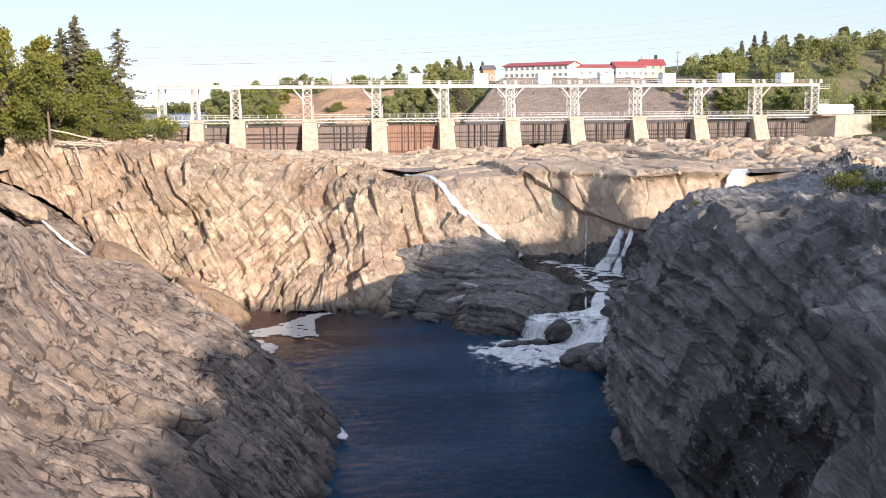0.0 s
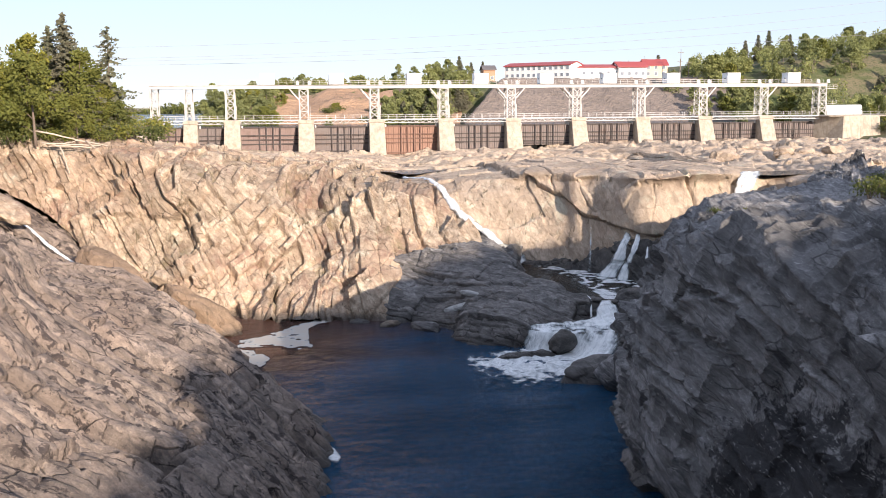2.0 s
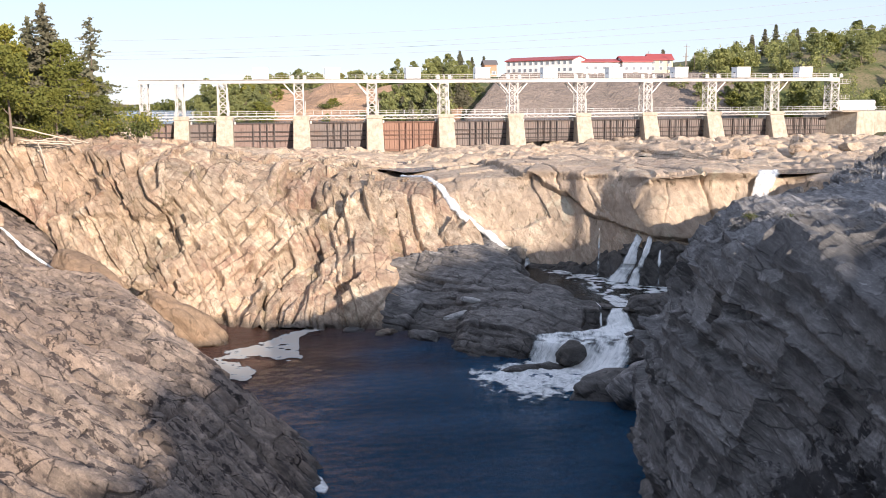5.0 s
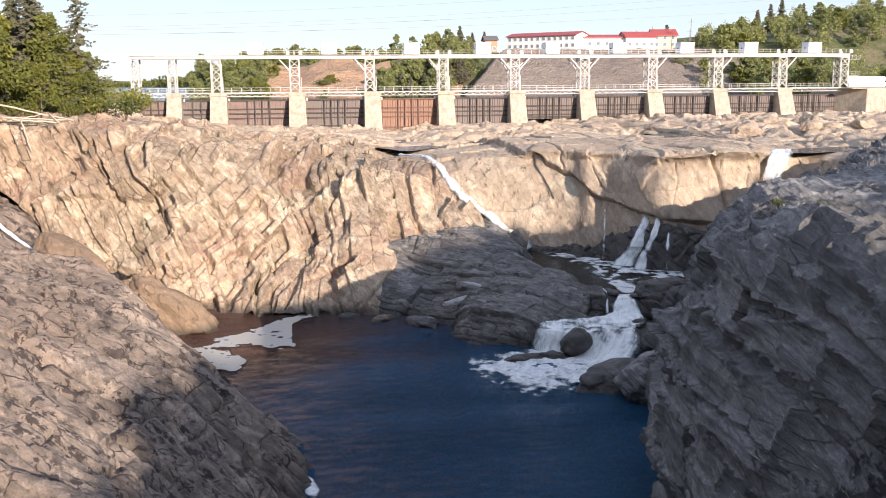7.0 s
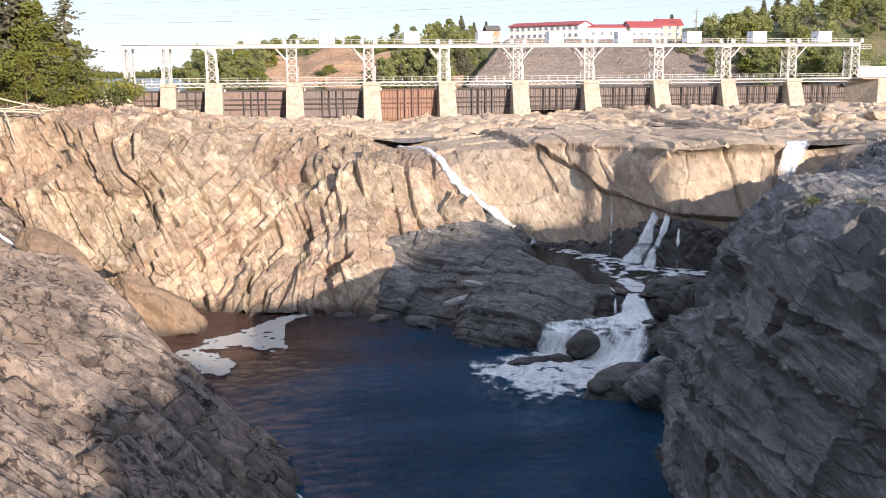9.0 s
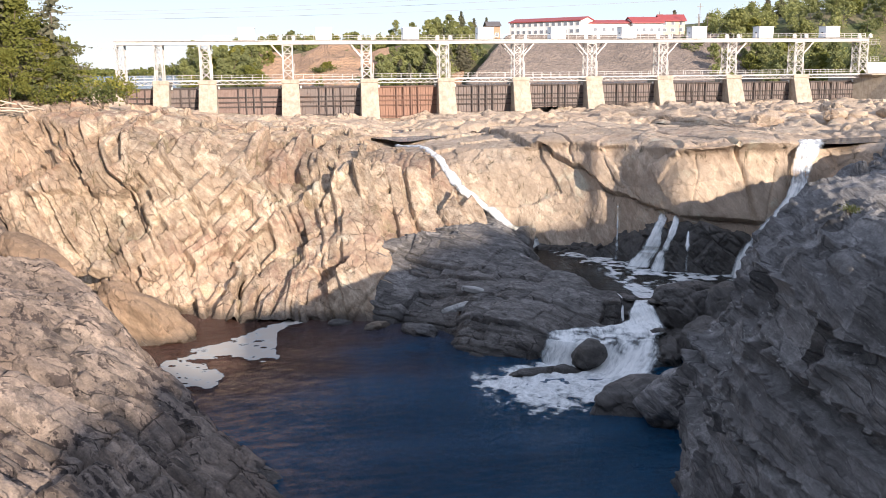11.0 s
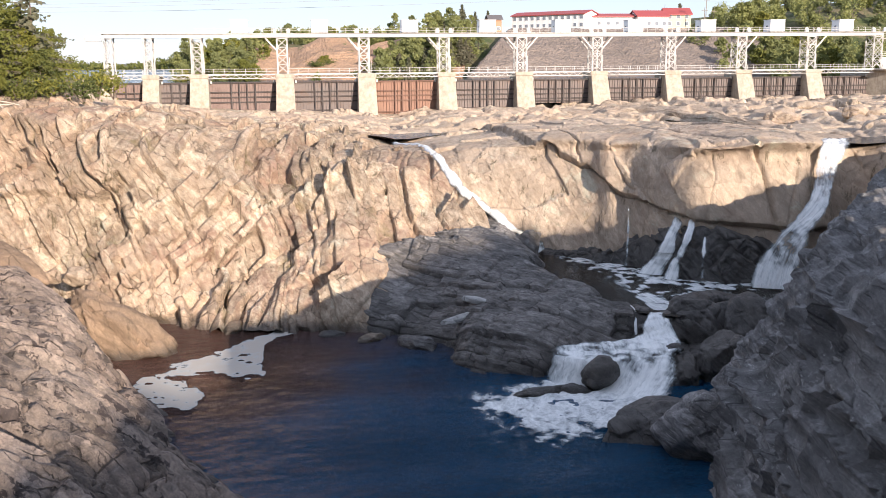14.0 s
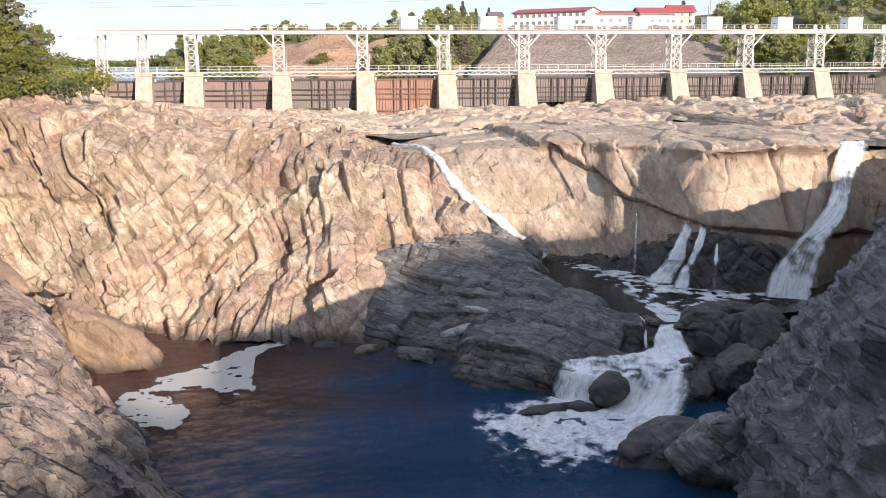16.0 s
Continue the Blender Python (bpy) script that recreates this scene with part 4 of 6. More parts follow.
for n, (a, b) in enumerate(zip(TOWERS, TOWERS[1:])):
    if n > 1:
        railing(a + 0.1, b - 0.1, 0.2, DECK + 8.82, "white railing on top of the hoist beam", 1.05, 2.0)

for n, x in enumerate((-45.4, -27.9, -7.7, 10.1, 27.8, 45.3, 63.2, 80.6, 98.3)):
    h = thing("hoist_housing", "white sheet-metal hoist housing on the beam", "machine housing", "hoist housings on the beam", at=(x, 0.7, DECK + 8.82))
    bm = bmesh.new()
    add_box(bm, (-1.85, -0.45, 0.12), (1.85, 3.1, 2.75), 0.05)
    part("body", bm, HOUSING, h)
    bm = bmesh.new()
    add_box(bm, (-1.98, -0.58, 2.75), (1.98, 3.22, 2.86), 0.03)
    part("lid", bm, HOUSING, h)
    bm = bmesh.new()
    add_box(bm, (-1.9, -0.5, 0.0), (1.9, 3.1, 0.12))
    part("base_frame", bm, STEEL_DARK, h)
    bm = bmesh.new()
    add_box(bm, (-1.9, 0.9, 1.25), (-1.85, 1.7, 1.5))
    part("vent", bm, STEEL_DARK, h, "dark vent slot")

for n, x in enumerate(TOWERS[3:]):
    for s in (-1.5, 1.5):
        b = thing("sheave_block", "white cable sheave block on the beam", "sheave", "sheave blocks on the beam", at=(x + s, 0.5, DECK + 8.82))
        bm = bmesh.new()
        add_box(bm, (-0.42, -0.3, 0), (0.42, 0.5, 0.35), 0.05)
        part("base", bm, STEEL_WHITE, b)
        bm = bmesh.new()
        bmesh.ops.create_cone(bm, cap_ends=True, segments=14, radius1=0.45, radius2=0.45, depth=0.3,
                              matrix=Matrix.Translation((0, 0.1, 0.6)) @ Matrix.Rotation(radians(90), 4, "X"))
        part("wheel", bm, STEEL_WHITE, b)

# Right abutment with its covered stack, and the left one.
ab = thing("abutment", "stained concrete abutment at the end of the dam", "abutment", at=(0, 0, 0))
bm = bmesh.new()
ring_lo = [bm.verts.new(v) for v in ((105.8, 2.5, 17), (109.6, -6.5, 17), (121.5, -6.5, 17), (124, 14, 17), (105.8, 14, 17))]
ring_hi = [bm.verts.new(v) for v in ((105.8, 2.5, 26.9), (110.2, -5.6, 26.9), (121.0, -5.6, 26.9), (124, 14, 26.9), (105.8, 14, 26.9))]
for n in range(5):
    bm.faces.new((ring_lo[n], ring_lo[(n + 1) % 5], ring_hi[(n + 1) % 5], ring_hi[n]))
bm.faces.new(ring_hi)
bmesh.ops.bevel(bm, geom=bm.edges[:], offset=0.08, segments=1, affect="EDGES")
part("wall", bm, CONCRETE, ab)
bm = bmesh.new()
add_box(bm, (106.0, -5.5, 26.9), (130, 13.8, 27.15), 0.03)
part("deck_slab", bm, CONCRETE, ab)
bm = bmesh.new()
add_box(bm, (-80, -1.5, 18), (-75.0, 6, 26.6), 0.08)
tagged(new("left_abutment", from_bm("left_abutment", bm, CONCRETE)), "stained concrete wall at the wooded end of the dam", "abutment")
railing(108.5, 131, -5.0, 27.15, "grey railing along the abutment deck", 1.1, 2.5)
stack = thing("pipe_stack", "stack of pale ribbed culvert pipes on the abutment", "pipes", at=(111.5, 1.5, 27.15))
for r_, (px, pz) in enumerate(((0, 0.75), (0, 2.15))):
    bm = bmesh.new()
    pts = [(-2.5 + 0.3 * k, 0, 0) for k in range(36)]
    add_tube(bm, pts, [0.72 + 0.07 * (k % 2) for k in range(36)], 16)
    bmesh.ops.translate(bm, verts=bm.verts[:], vec=(px, 0.2 * r_, pz))
    part("pipe", bm, HOUSING, stack)
for y0, z0, lbl in ((0, DECK + 7.2, "upper"), (0, DECK + 3.0, "lower")):
    for x0 in (TOWERS[-1] + 1.1, TOWERS[0] - 4.6):
        pf = thing("service_platform", "small white service platform on the end tower", "platform", "service platforms", at=(x0, 1.0, z0))
        bm = bmesh.new()
        add_box(bm, (0, 0, 0), (3.4, 2.2, 0.12))
        part("floor_plate", bm, STEEL_WHITE, pf)
        bm = bmesh.new()
        for z in (0.6, 1.1):
            add_bar(bm, (0, 0, z), (3.4, 0, z), 0.06)
        for k in range(4):
            add_bar(bm, (3.4 * k / 3, 0, 0), (3.4 * k / 3, 0, 1.1), 0.06)
        part("guard_rail", bm, STEEL_WHITE, pf)


# ---- far ground and hills ----
def ground_material():
    k = Nodes("grassy_earth")
    n = k.noise(k.pos, 0.08, 6, 0.65)
    c = k.mix(k.span(n, 0.4, 0.6), (0.07, 0.09, 0.028), (0.17, 0.14, 0.08))
    c = k.mix(k.span(k.noise(k.pos, 1.1, 6, 0.7), 0.45, 0.7), c, (0.05, 0.065, 0.02))
    return k.done(c, 0.95, k.bump(k.noise(k.pos, 0.9, 8), 0.4, 0.8))


def gravel_material(name, a, b, grow):
    k = Nodes(name)
    stones = k.cells(k.pos, 1.3, "F1", "Color")
    c = k.mix(k.split(stones)[0], a, b)
    c = k.mix(k.span(k.noise(k.pos, 0.06, 5, 0.6), 0.45, 0.65, 0.0, 0.6), c, tuple(v * 0.62 for v in a))
    c = k.mix(k.span(k.noise(k.place((0.09, 0.09, 0.02)), 1.0, 6, 0.7), 0.58, 0.66, 0.0, grow), c, (0.09, 0.11, 0.03))
    return k.done(c, 0.95, k.bump(k.cells(k.pos, 1.3), 0.5, 0.9))


GROUND = ground_material()
GRAVEL = gravel_material("grey_brown_riprap", (0.27, 0.215, 0.175), (0.18, 0.145, 0.12), 0.0)
BARE = gravel_material("bare_orange_earth", (0.42, 0.27, 0.17), (0.34, 0.22, 0.14), 0.9)


def ground_height(x, y):
    left_bank = 24.6 + 3.0 * smooth(-x, 80, 105) + 1.6 * smooth(-y, 90, 150)
    right_bank = 14.0 + 7.0 * smooth(x, 88, 108) + 5.5 * smooth(-y, 108, 130) * smooth(x, 36, 46) + 6.0 * smooth(-y, 150, 215) + 5.0 * smooth(x, 95, 170) + 2 * smooth(x, 40, 70) * smooth(-y, 150, 200)
    z = np.where(x < 0, left_bank, right_bank)
    gorge = smooth(x, -104 + 0 * y, -90) * (1 - smooth(x, 26, 40)) * (1 - smooth(y, -60, -50)) + smooth(x, -80, -78) * (1 - smooth(x, 112, 124)) * smooth(y, 4, 8) * (1 - smooth(y, 62, 66))
    shelf_ = (1 - smooth(np.abs(x - 15), 92, 100)) * smooth(y, -56, -50) * (1 - smooth(y, 4, 8))
    z = z * (1 - np.clip(gorge + shelf_, 0, 1)) + -6 * np.clip(gorge, 0, 1) + 14 * np.clip(shelf_, 0, 1) * (1 - np.clip(gorge, 0, 1))
    # Hills on the far bank; the valley stays open on the left.
    pond = 1 - smooth(y, 58, 64)
    north = smooth(x, -66, -40) * smooth(y, 72, 118) * 12 + smooth(x, 15, 34) * smooth(y, 74, 116) * 5.0
    hill = smooth(x, 105, 230) * smooth(y, 10, 160) * 12
    low = np.where(y > 60, 23.0, 0)
    behind = (y > 60) | (x > 112)
    z = np.where(behind, np.maximum(low, np.where(x > 112, z, 23.0)) + north * (1 - pond) + hill, z)
    # The left valley behind the pond lies under water out to the far woods.
    valley = (1 - smooth(x, -76, -64)) * smooth(y, 6, 10) * (1 - smooth(y, 480, 560))
    return z * (1 - valley) + 20 * valley


def warped_axis(near_lo, near_hi, step, far):
    inner = np.arange(near_lo, near_hi + step, step)
    tail = step * 1.25 ** np.arange(1, 40)
    out = np.cumsum(tail)
    out = out[out < far]
    return np.concatenate([near_lo - out[::-1], inner, near_hi + out])


gx, gy = np.meshgrid(warped_axis(-180, 300, 4.0, 3600), warped_axis(-320, 260, 4.0, 3600), indexing="ij")
gz = ground_height(gx, gy)
flat = np.stack([gx, gy, gz * 0], -1).reshape(-1, 3)
gz = gz + 0.8 * fbm(flat * 0.05, 4, 7).reshape(gz.shape)
tagged(new("ground", grid_mesh("ground", np.stack([gx, gy, gz], -1), GROUND)), "grassy earth of the banks and hills out to the horizon", "ground", "", "structure")

# Gravel embankment behind the middle of the dam, and the bare slope on its left.
eu, ev = np.meshgrid(np.linspace(0, 1, 160), np.linspace(0, 1, 60), indexing="ij")
ex = 8 + 118 * eu + 26 * (1 - eu) * ev
ey = 62 + 46 * ev + 8 * np.sin(eu * 3)
ez = 23.5 + 17.0 * np.clip(ev * 1.05, 0, 1) - 8 * smooth(1 - eu, 0.93, 1.0)
flat = np.stack([ex, ey, ez], -1).reshape(-1, 3)
ez = ez + 0.35 * fbm(flat * 0.5, 4, 5).reshape(ez.shape)
tagged(new("embankment", grid_mesh("embankment", np.stack([ex, ey, ez], -1), GRAVEL)), "grey-brown stone embankment behind the dam", "embankment", "", "structure")
eu, ev = np.meshgrid(np.linspace(0, 1, 140), np.linspace(0, 1, 50), indexing="ij")
ex = -62 + 78 * eu + 8 * ev
ey = 66 + 34 * ev + 5 * np.sin(eu * 7)
ez = 23.5 + (9 + 4.0 * np.sin(eu * 2.6 + 0.3) + 1.5 * np.sin(eu * 19)) * ev
flat = np.stack([ex, ey, ez], -1).reshape(-1, 3)
ez = ez + 0.8 * fbm(flat * 0.16, 4, 6).reshape(ez.shape)
tagged(new("bare_slope", grid_mesh("bare_slope", np.stack([ex, ey, ez], -1), BARE)), "bare orange earth slope with patches of scrub", "slope", "", "structure")

# Unseen wooded ridge added downstream behind the viewer; its crest shapes the gorge's shadow.
bu, bv = np.meshgrid(np.linspace(-20, 250, 120), np.linspace(-560, -372, 80), indexing="ij")
RIDGE_X = (-18, 14, 32, 49, 64, 71, 75, 78, 82, 85, 88, 92, 96, 104, 110, 117, 122, 134, 149, 234)
RIDGE_Z = (37.4, 64.4, 72.4, 84.4, 83.9, 86.9, 89.9, 90.9, 91.4, 91.4, 91.9, 93.9, 97.4, 101.4, 101.9, 101.4, 101.7, 103.4, 107.4, 111.4)
crest = np.interp(bu, RIDGE_X, RIDGE_Z)
bz = crest * smooth(-bv, 374, 420)
flat = np.stack([bu, bv, bz], -1).reshape(-1, 3)
bz = bz + 1.2 * fbm(flat * 0.07, 4, 9).reshape(bz.shape)
tagged(new("shade_ridge", grid_mesh("shade_ridge", np.stack([bu, bv, bz], -1), GROUND)), "unseen grassy ridge added downstream to shade the gorge", "bank", "", "structure")


# ---- plants ----
def leaf_material(name, a, b, c):
    k = Nodes(name)
    tone = k.add("ShaderNodeNewGeometry").outputs["Random Per Island"]
    own = k.add("ShaderNodeObjectInfo").outputs["Random"]
    colour = k.mix(tone, a, b)
    colour = k.mix(k.span(own, 0.0, 1.0, 0.0, 0.7), colour, c)
    k.done(colour, 0.65, **{"Specular IOR Level": 0.25})
    glow = k.add("ShaderNodeBsdfTranslucent")
    k.put(colour, glow.inputs[0])
    both = k.add("ShaderNodeMixShader")
    both.inputs[0].default_value = 0.3
    k.tree.links.new(k.bsdf.outputs[0], both.inputs[1])
    k.tree.links.new(glow.outputs[0], both.inputs[2])
    k.tree.links.new(both.outputs[0], k.out.inputs[0])
    return k.mat


LEAF = leaf_material("green_leaves", (0.09, 0.11, 0.032), (0.17, 0.175, 0.05), (0.065, 0.085, 0.03))
# Lighter copy of LEAF: haze and frontal sun put into the far trees' colour.
LEAF_HAZED = leaf_material("haze_lit_far_leaves", (0.2, 0.225, 0.085), (0.33, 0.33, 0.12), (0.17, 0.19, 0.085))
LEAF_YELLOW = leaf_material("yellow_green_leaves", (0.17, 0.18, 0.035), (0.29, 0.265, 0.055), (0.12, 0.135, 0.035))
NEEDLE = leaf_material("dark_spruce_needles", (0.13, 0.14, 0.085), (0.21, 0.2, 0.125), (0.17, 0.15, 0.11))
BARK = plain("grey_brown_bark", (0.17, 0.13, 0.1), 0.9, 0.0, 0.5, 2.0, (0.07, 0.055, 0.04), 0.03)
BARK_PALE = plain("pale_birch_bark", (0.5, 0.45, 0.38), 0.8, 0.0, 0.5, 2.0, (0.16, 0.13, 0.1), 0.02)
DEADWOOD = plain("brown_dead_wood", (0.26, 0.18, 0.12), 0.9, 0.0, 0.5, 1.5, (0.12, 0.08, 0.05), 0.03)
DRIFTWOOD = plain("bleached_driftwood", (0.5, 0.42, 0.33), 0.85, 0.0, 0.5, 1.5, (0.25, 0.18, 0.12), 0.03)


def leaf_mesh(name, centres, sizes, material, rng, flat=0.0):
    """Many small leaf clumps: each a bent pair of faces with its own turn."""
    n = len(centres)
    a = rng.normal(size=(n, 3))
    a[:, 2] *= 1 - flat
    a /= np.linalg.norm(a, axis=1, keepdims=True)
    b = np.cross(a, rng.normal(size=(n, 3)))
    b /= np.linalg.norm(b, axis=1, keepdims=True)
    up = np.cross(a, b)
    s = sizes[:, None]
    v = np.stack([centres - a * s, centres + b * s * 0.6 + up * s * 0.2, centres + a * s, centres - b * s * 0.6 + up * s * 0.2], 1).reshape(-1, 3)
    f = np.arange(4 * n).reshape(-1, 4)
    tri = np.concatenate([f[:, [0, 1, 2]], f[:, [0, 2, 3]]])
    me = bpy.data.meshes.new(name)
    me.from_pydata(v.tolist(), [], tri.tolist())
    me.materials.append(material)
    return me


def broadleaf(label, seed, height, spread, material, bark=BARK, leaves=3600, size=0.26, low=0.22, count=10, limbs=4):
    rng = np.random.default_rng(seed)
    t = thing("broadleaf_tree", label, "tree", "trees on the banks")
    bm = bmesh.new()
    lean = rng.normal(size=2) * 0.04 * height
    pts = [(lean[0] * f ** 2, lean[1] * f ** 2, height * 0.86 * f) for f in np.linspace(0, 1, 7)]
    add_tube(bm, pts, [height * 0.016 * (1.15 - f) for f in np.linspace(0, 1, 7)], 7)
    part("trunk", bm, bark, t, smooth=True)
    lobes = []
    for k in range(count):
        f = low + (1.0 - low) * (k + rng.random()) / count
        ang = k * 2.4 + rng.random()
        reach = spread * (0.75 - 0.55 * abs(f - 0.5)) * (0.6 + 0.6 * rng.random()) * (1.25 - f)
        base = Vector(pts[min(6, int(f * 0.8 * 6))])
        tip = Vector((math.cos(ang) * reach + lean[0] * f, math.sin(ang) * reach + lean[1] * f, height * min(f, 0.93)))
        bm = bmesh.new()
        if k % 3 == 0 and k < 3 * limbs:
            add_tube(bm, [base, base.lerp(tip, 0.5) + Vector((0, 0, 0.3)), tip], [height * 0.006, height * 0.004, height * 0.0015], 5)
            part("limb", bm, bark, t, smooth=True)
        lobes.append((np.array(tip), spread * (0.28 + 0.2 * rng.random()) * (1.2 - 0.6 * f)))
    lobes.append((np.array((lean[0], lean[1], height * 0.93)), spread * 0.22))
    cs, ss = [], []
    for c, r in lobes:
        n = int(leaves / len(lobes))
        d = rng.normal(size=(n, 3))
        d /= np.linalg.norm(d, axis=1, keepdims=True)
        rad = r * (0.35 + 0.75 * rng.random(n) ** 0.6) * (0.8 + 0.4 * value_noise(d * 2.2 + seed, seed))
        cs.append(c + d * rad[:, None] * np.array((1, 1, 0.85)))
        ss.append(size * (0.6 + 0.8 * rng.random(n)))
    crown = new("crown", leaf_mesh("crown", np.concatenate(cs), np.concatenate(ss), material, rng))
    crown.parent = t
    return t


def spruce(label, seed, height, spread, dense=1.0, bare=0.08):
    rng = np.random.default_rng(seed)
    t = thing("spruce_tree", label, "tree", "trees on the banks")
    bm = bmesh.new()
    add_tube(bm, [(0, 0, height * f) for f in np.linspace(0, 1, 6)], [height * 0.011 * (1.04 - f) for f in np.linspace(0, 1, 6)], 7)
    part("trunk", bm, BARK, t, smooth=True)
    cs, ss = [], []
    z = height * bare
    bm = bmesh.new()
    while z < height * 0.985:
        f = z / height
        reach = spread * (1.02 - f) ** 0.8 * (0.75 + 0.5 * rng.random())
        for k in range(max(3, int(7 * dense * (1.1 - 0.4 * f)))):
            ang = rng.random() * 6.283
            length = reach * (0.55 + 0.6 * rng.random())
            n = max(3, int(length / 0.17 * dense))
            s = np.linspace(0.12, 1, n)
            droop = -0.32 * length * s ** 1.3 + 0.16 * length * s ** 3
            x, y = math.cos(ang) * length * s, math.sin(ang) * length * s
            cs.append(np.stack([x, y, z + droop], 1) + rng.normal(size=(n, 3)) * 0.1)
            ss.append((0.1 + 0.2 * (1 - s) + 0.06) * (0.7 + 0.6 * rng.random(n)) * 1.7)
            if k % 2 == 0:
                add_bar(bm, (0, 0, z), (x[-1], y[-1], z + droop[-1]), 0.05)
        z += height * 0.017 + 0.1
    part("branch_work", bm, BARK, t)["kind"] = "stuff"
    crown = new("crown", leaf_mesh("crown", np.concatenate(cs), np.concatenate(ss), NEEDLE, rng, 0.4))
    crown.parent = t
    return t


def bush(label, seed, size, material=LEAF):
    rng = np.random.default_rng(seed)
    t = thing("bush", label, "bush", "bushes on the rocks")
    bm = bmesh.new()
    tips = []
    for k in range(6):
        a = k * 1.1 + rng.random()
        tip = (math.cos(a) * size * 0.6 * rng.random(), math.sin(a) * size * 0.6 * rng.random(), size * (0.5 + 0.4 * rng.random()))
        add_bar(bm, (0, 0, 0), tip, 0.04 * size)
        tips.append(tip)
    part("stem_cluster", bm, BARK, t)["kind"] = "stuff"
    n = 420
    c = np.array(tips)[rng.integers(0, 6, n)] + rng.normal(size=(n, 3)) * np.array((0.3, 0.3, 0.2)) * size
    c[:, 2] = np.abs(c[:, 2])
    crown = new("crown", leaf_mesh("crown", c, size * 0.075 * (0.6 + 0.8 * rng.random(n)), material, rng))
    crown.parent = t
    return t


rng = np.random.default_rng(5)
G_LABEL = "leafy broadleaf tree with a full green crown"
Y_LABEL = "sunlit broadleaf tree with yellow-green leaves"
S_LABEL = "tall dark spruce tree with drooping branches"
broad_a = broadleaf(Y_LABEL, 1, 13.0, 6.5, LEAF_YELLOW)
broad_b = broadleaf(G_LABEL, 2, 11.0, 6.0, LEAF)
broad_c = broadleaf(Y_LABEL, 3, 15.0, 5.5, LEAF_YELLOW, low=0.12)
broad_d = broadleaf("slim birch tree with pale trunk and green leaves", 4, 12.0, 4.6, LEAF, BARK_PALE, low=0.35)
spruce_a = spruce(S_LABEL, 5, 22.0, 8.4, 1.0)
spruce_b = spruce("thin sparse spruce tree with bare lower branches", 6, 21.0, 7.6, 0.62, 0.12)
spruce_c = spruce(S_LABEL, 7, 12.0, 3.4, 1.1)
bush_a = bush("low green bush growing from the rock", 8, 1.5)
bush_b = bush("low yellow-green bush growing from the rock", 9, 1.2, LEAF_YELLOW)
used = set()


def plant(source, x, y, z, scale=1.0, group=""):
    m = pose(x, y, z, 0, 0, rng.random() * 360)
    if source in used:
        ob = copy_thing(source, m)
    else:
        ob = source
        ob.matrix_world = m
        used.add(source)
    ob.scale = (scale * (0.9 + 0.25 * rng.random()), scale * (0.9 + 0.25 * rng.random()), scale)
    if group:
        ob["group"] = group
    return ob


def bank_z(x, y):
    return float(ground_height(np.array([float(x)]), np.array([float(y)]))[0])


# Left bank: three tall spruces over a wall of broadleaf trees.
plant(spruce_a, -79.5, -66, 25.0, 1.03, "trees on the left bank")
plant(spruce_b, -72.3, -64, 24.5, 1.02, "trees on the left bank")
plant(spruce_a, -83.0, -62, 25.5, 0.92, "trees on the left bank")
plant(spruce_c, -92.0, -70, 26, 1.2, "trees on the left bank")
plant(spruce_b, -102.0, -60, 26, 0.9, "trees on the left bank")
for n in range(34):
    f = n / 33
    x, y = -70.5 - 44 * f + rng.normal() * 1.8, -26 - 62 * (n * 0.618 % 1.0)
    if x > -74 and y > -45:
        y -= 25
    kind = (broad_a, broad_c, broad_b, broad_a, broad_d)[n % 5]
    plant(kind, x - 0.08 * (y + 60), y, 24.2 + 2.0 * f, 0.95 + 0.4 * rng.random() * (0.6 + 0.8 * f) - (0.3 if x > -77 else 0), "trees on the left bank")
for n in range(22):
    plant((bush_a, bush_b)[n % 2], -66.5 - 42 * n / 22 + rng.normal(), -83 + 10 * rng.random() + (8 if n < 6 else 0), 24.0 + 0.05 * n, 1.6 + 1.2 * rng.random(), "bushes on the left bank")
for x, y, z, s in ((-67.5, -30, 23.2, 3.0), (-69, -36, 23.4, 3.4), (-71, -28, 23.5, 3.6), (-73, -40, 24, 3.2)):
    plant(bush_b, x, y, z, s, "bushes on the left bank")

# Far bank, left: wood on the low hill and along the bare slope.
far_a = broadleaf(G_LABEL, 11, 10.0, 6.0, LEAF_HAZED, leaves=1500, size=0.42, low=0.1, limbs=1)
far_b = broadleaf(G_LABEL, 12, 12.0, 5.4, LEAF_HAZED, leaves=1500, size=0.42, low=0.1, limbs=1)
far_c = broadleaf(Y_LABEL, 13, 9.0, 5.6, LEAF_YELLOW, leaves=1400, size=0.4, low=0.08, limbs=1)
far_d = spruce("young dark conifer on the far bank", 14, 9.0, 3.2, 0.9, 0.03)
for n in range(60):
    x, y = -66 + 84 * (n * 0.618 % 1.0), 108 + 40 * rng.random()
    plant((far_a, far_b, far_a, far_d, far_c)[n % 5], x, y, bank_z(x, y) - 0.5, 0.45 + 0.35 * rng.random(), "trees on the far bank")
for n in range(44):
    x, y = -70 + 24 * rng.random() + 5 * rng.random() ** 3, 64 + 34 * rng.random()
    plant((far_a, far_b, far_c)[n % 3], x, y, 23.6 + 0.2 * (y - 66), 0.5 + 0.35 * rng.random(), "trees on the far bank")
for n in range(84):
    x, y = -13 + 19 * rng.random(), 60 + 46 * rng.random()
    x += 0.56 * (y - 60)
    plant((far_d, far_b, far_d, far_a)[n % 4], x, y, 23.2 + 0.28 * (y - 64), 0.65 + 0.35 * rng.random(), "trees on the far bank")
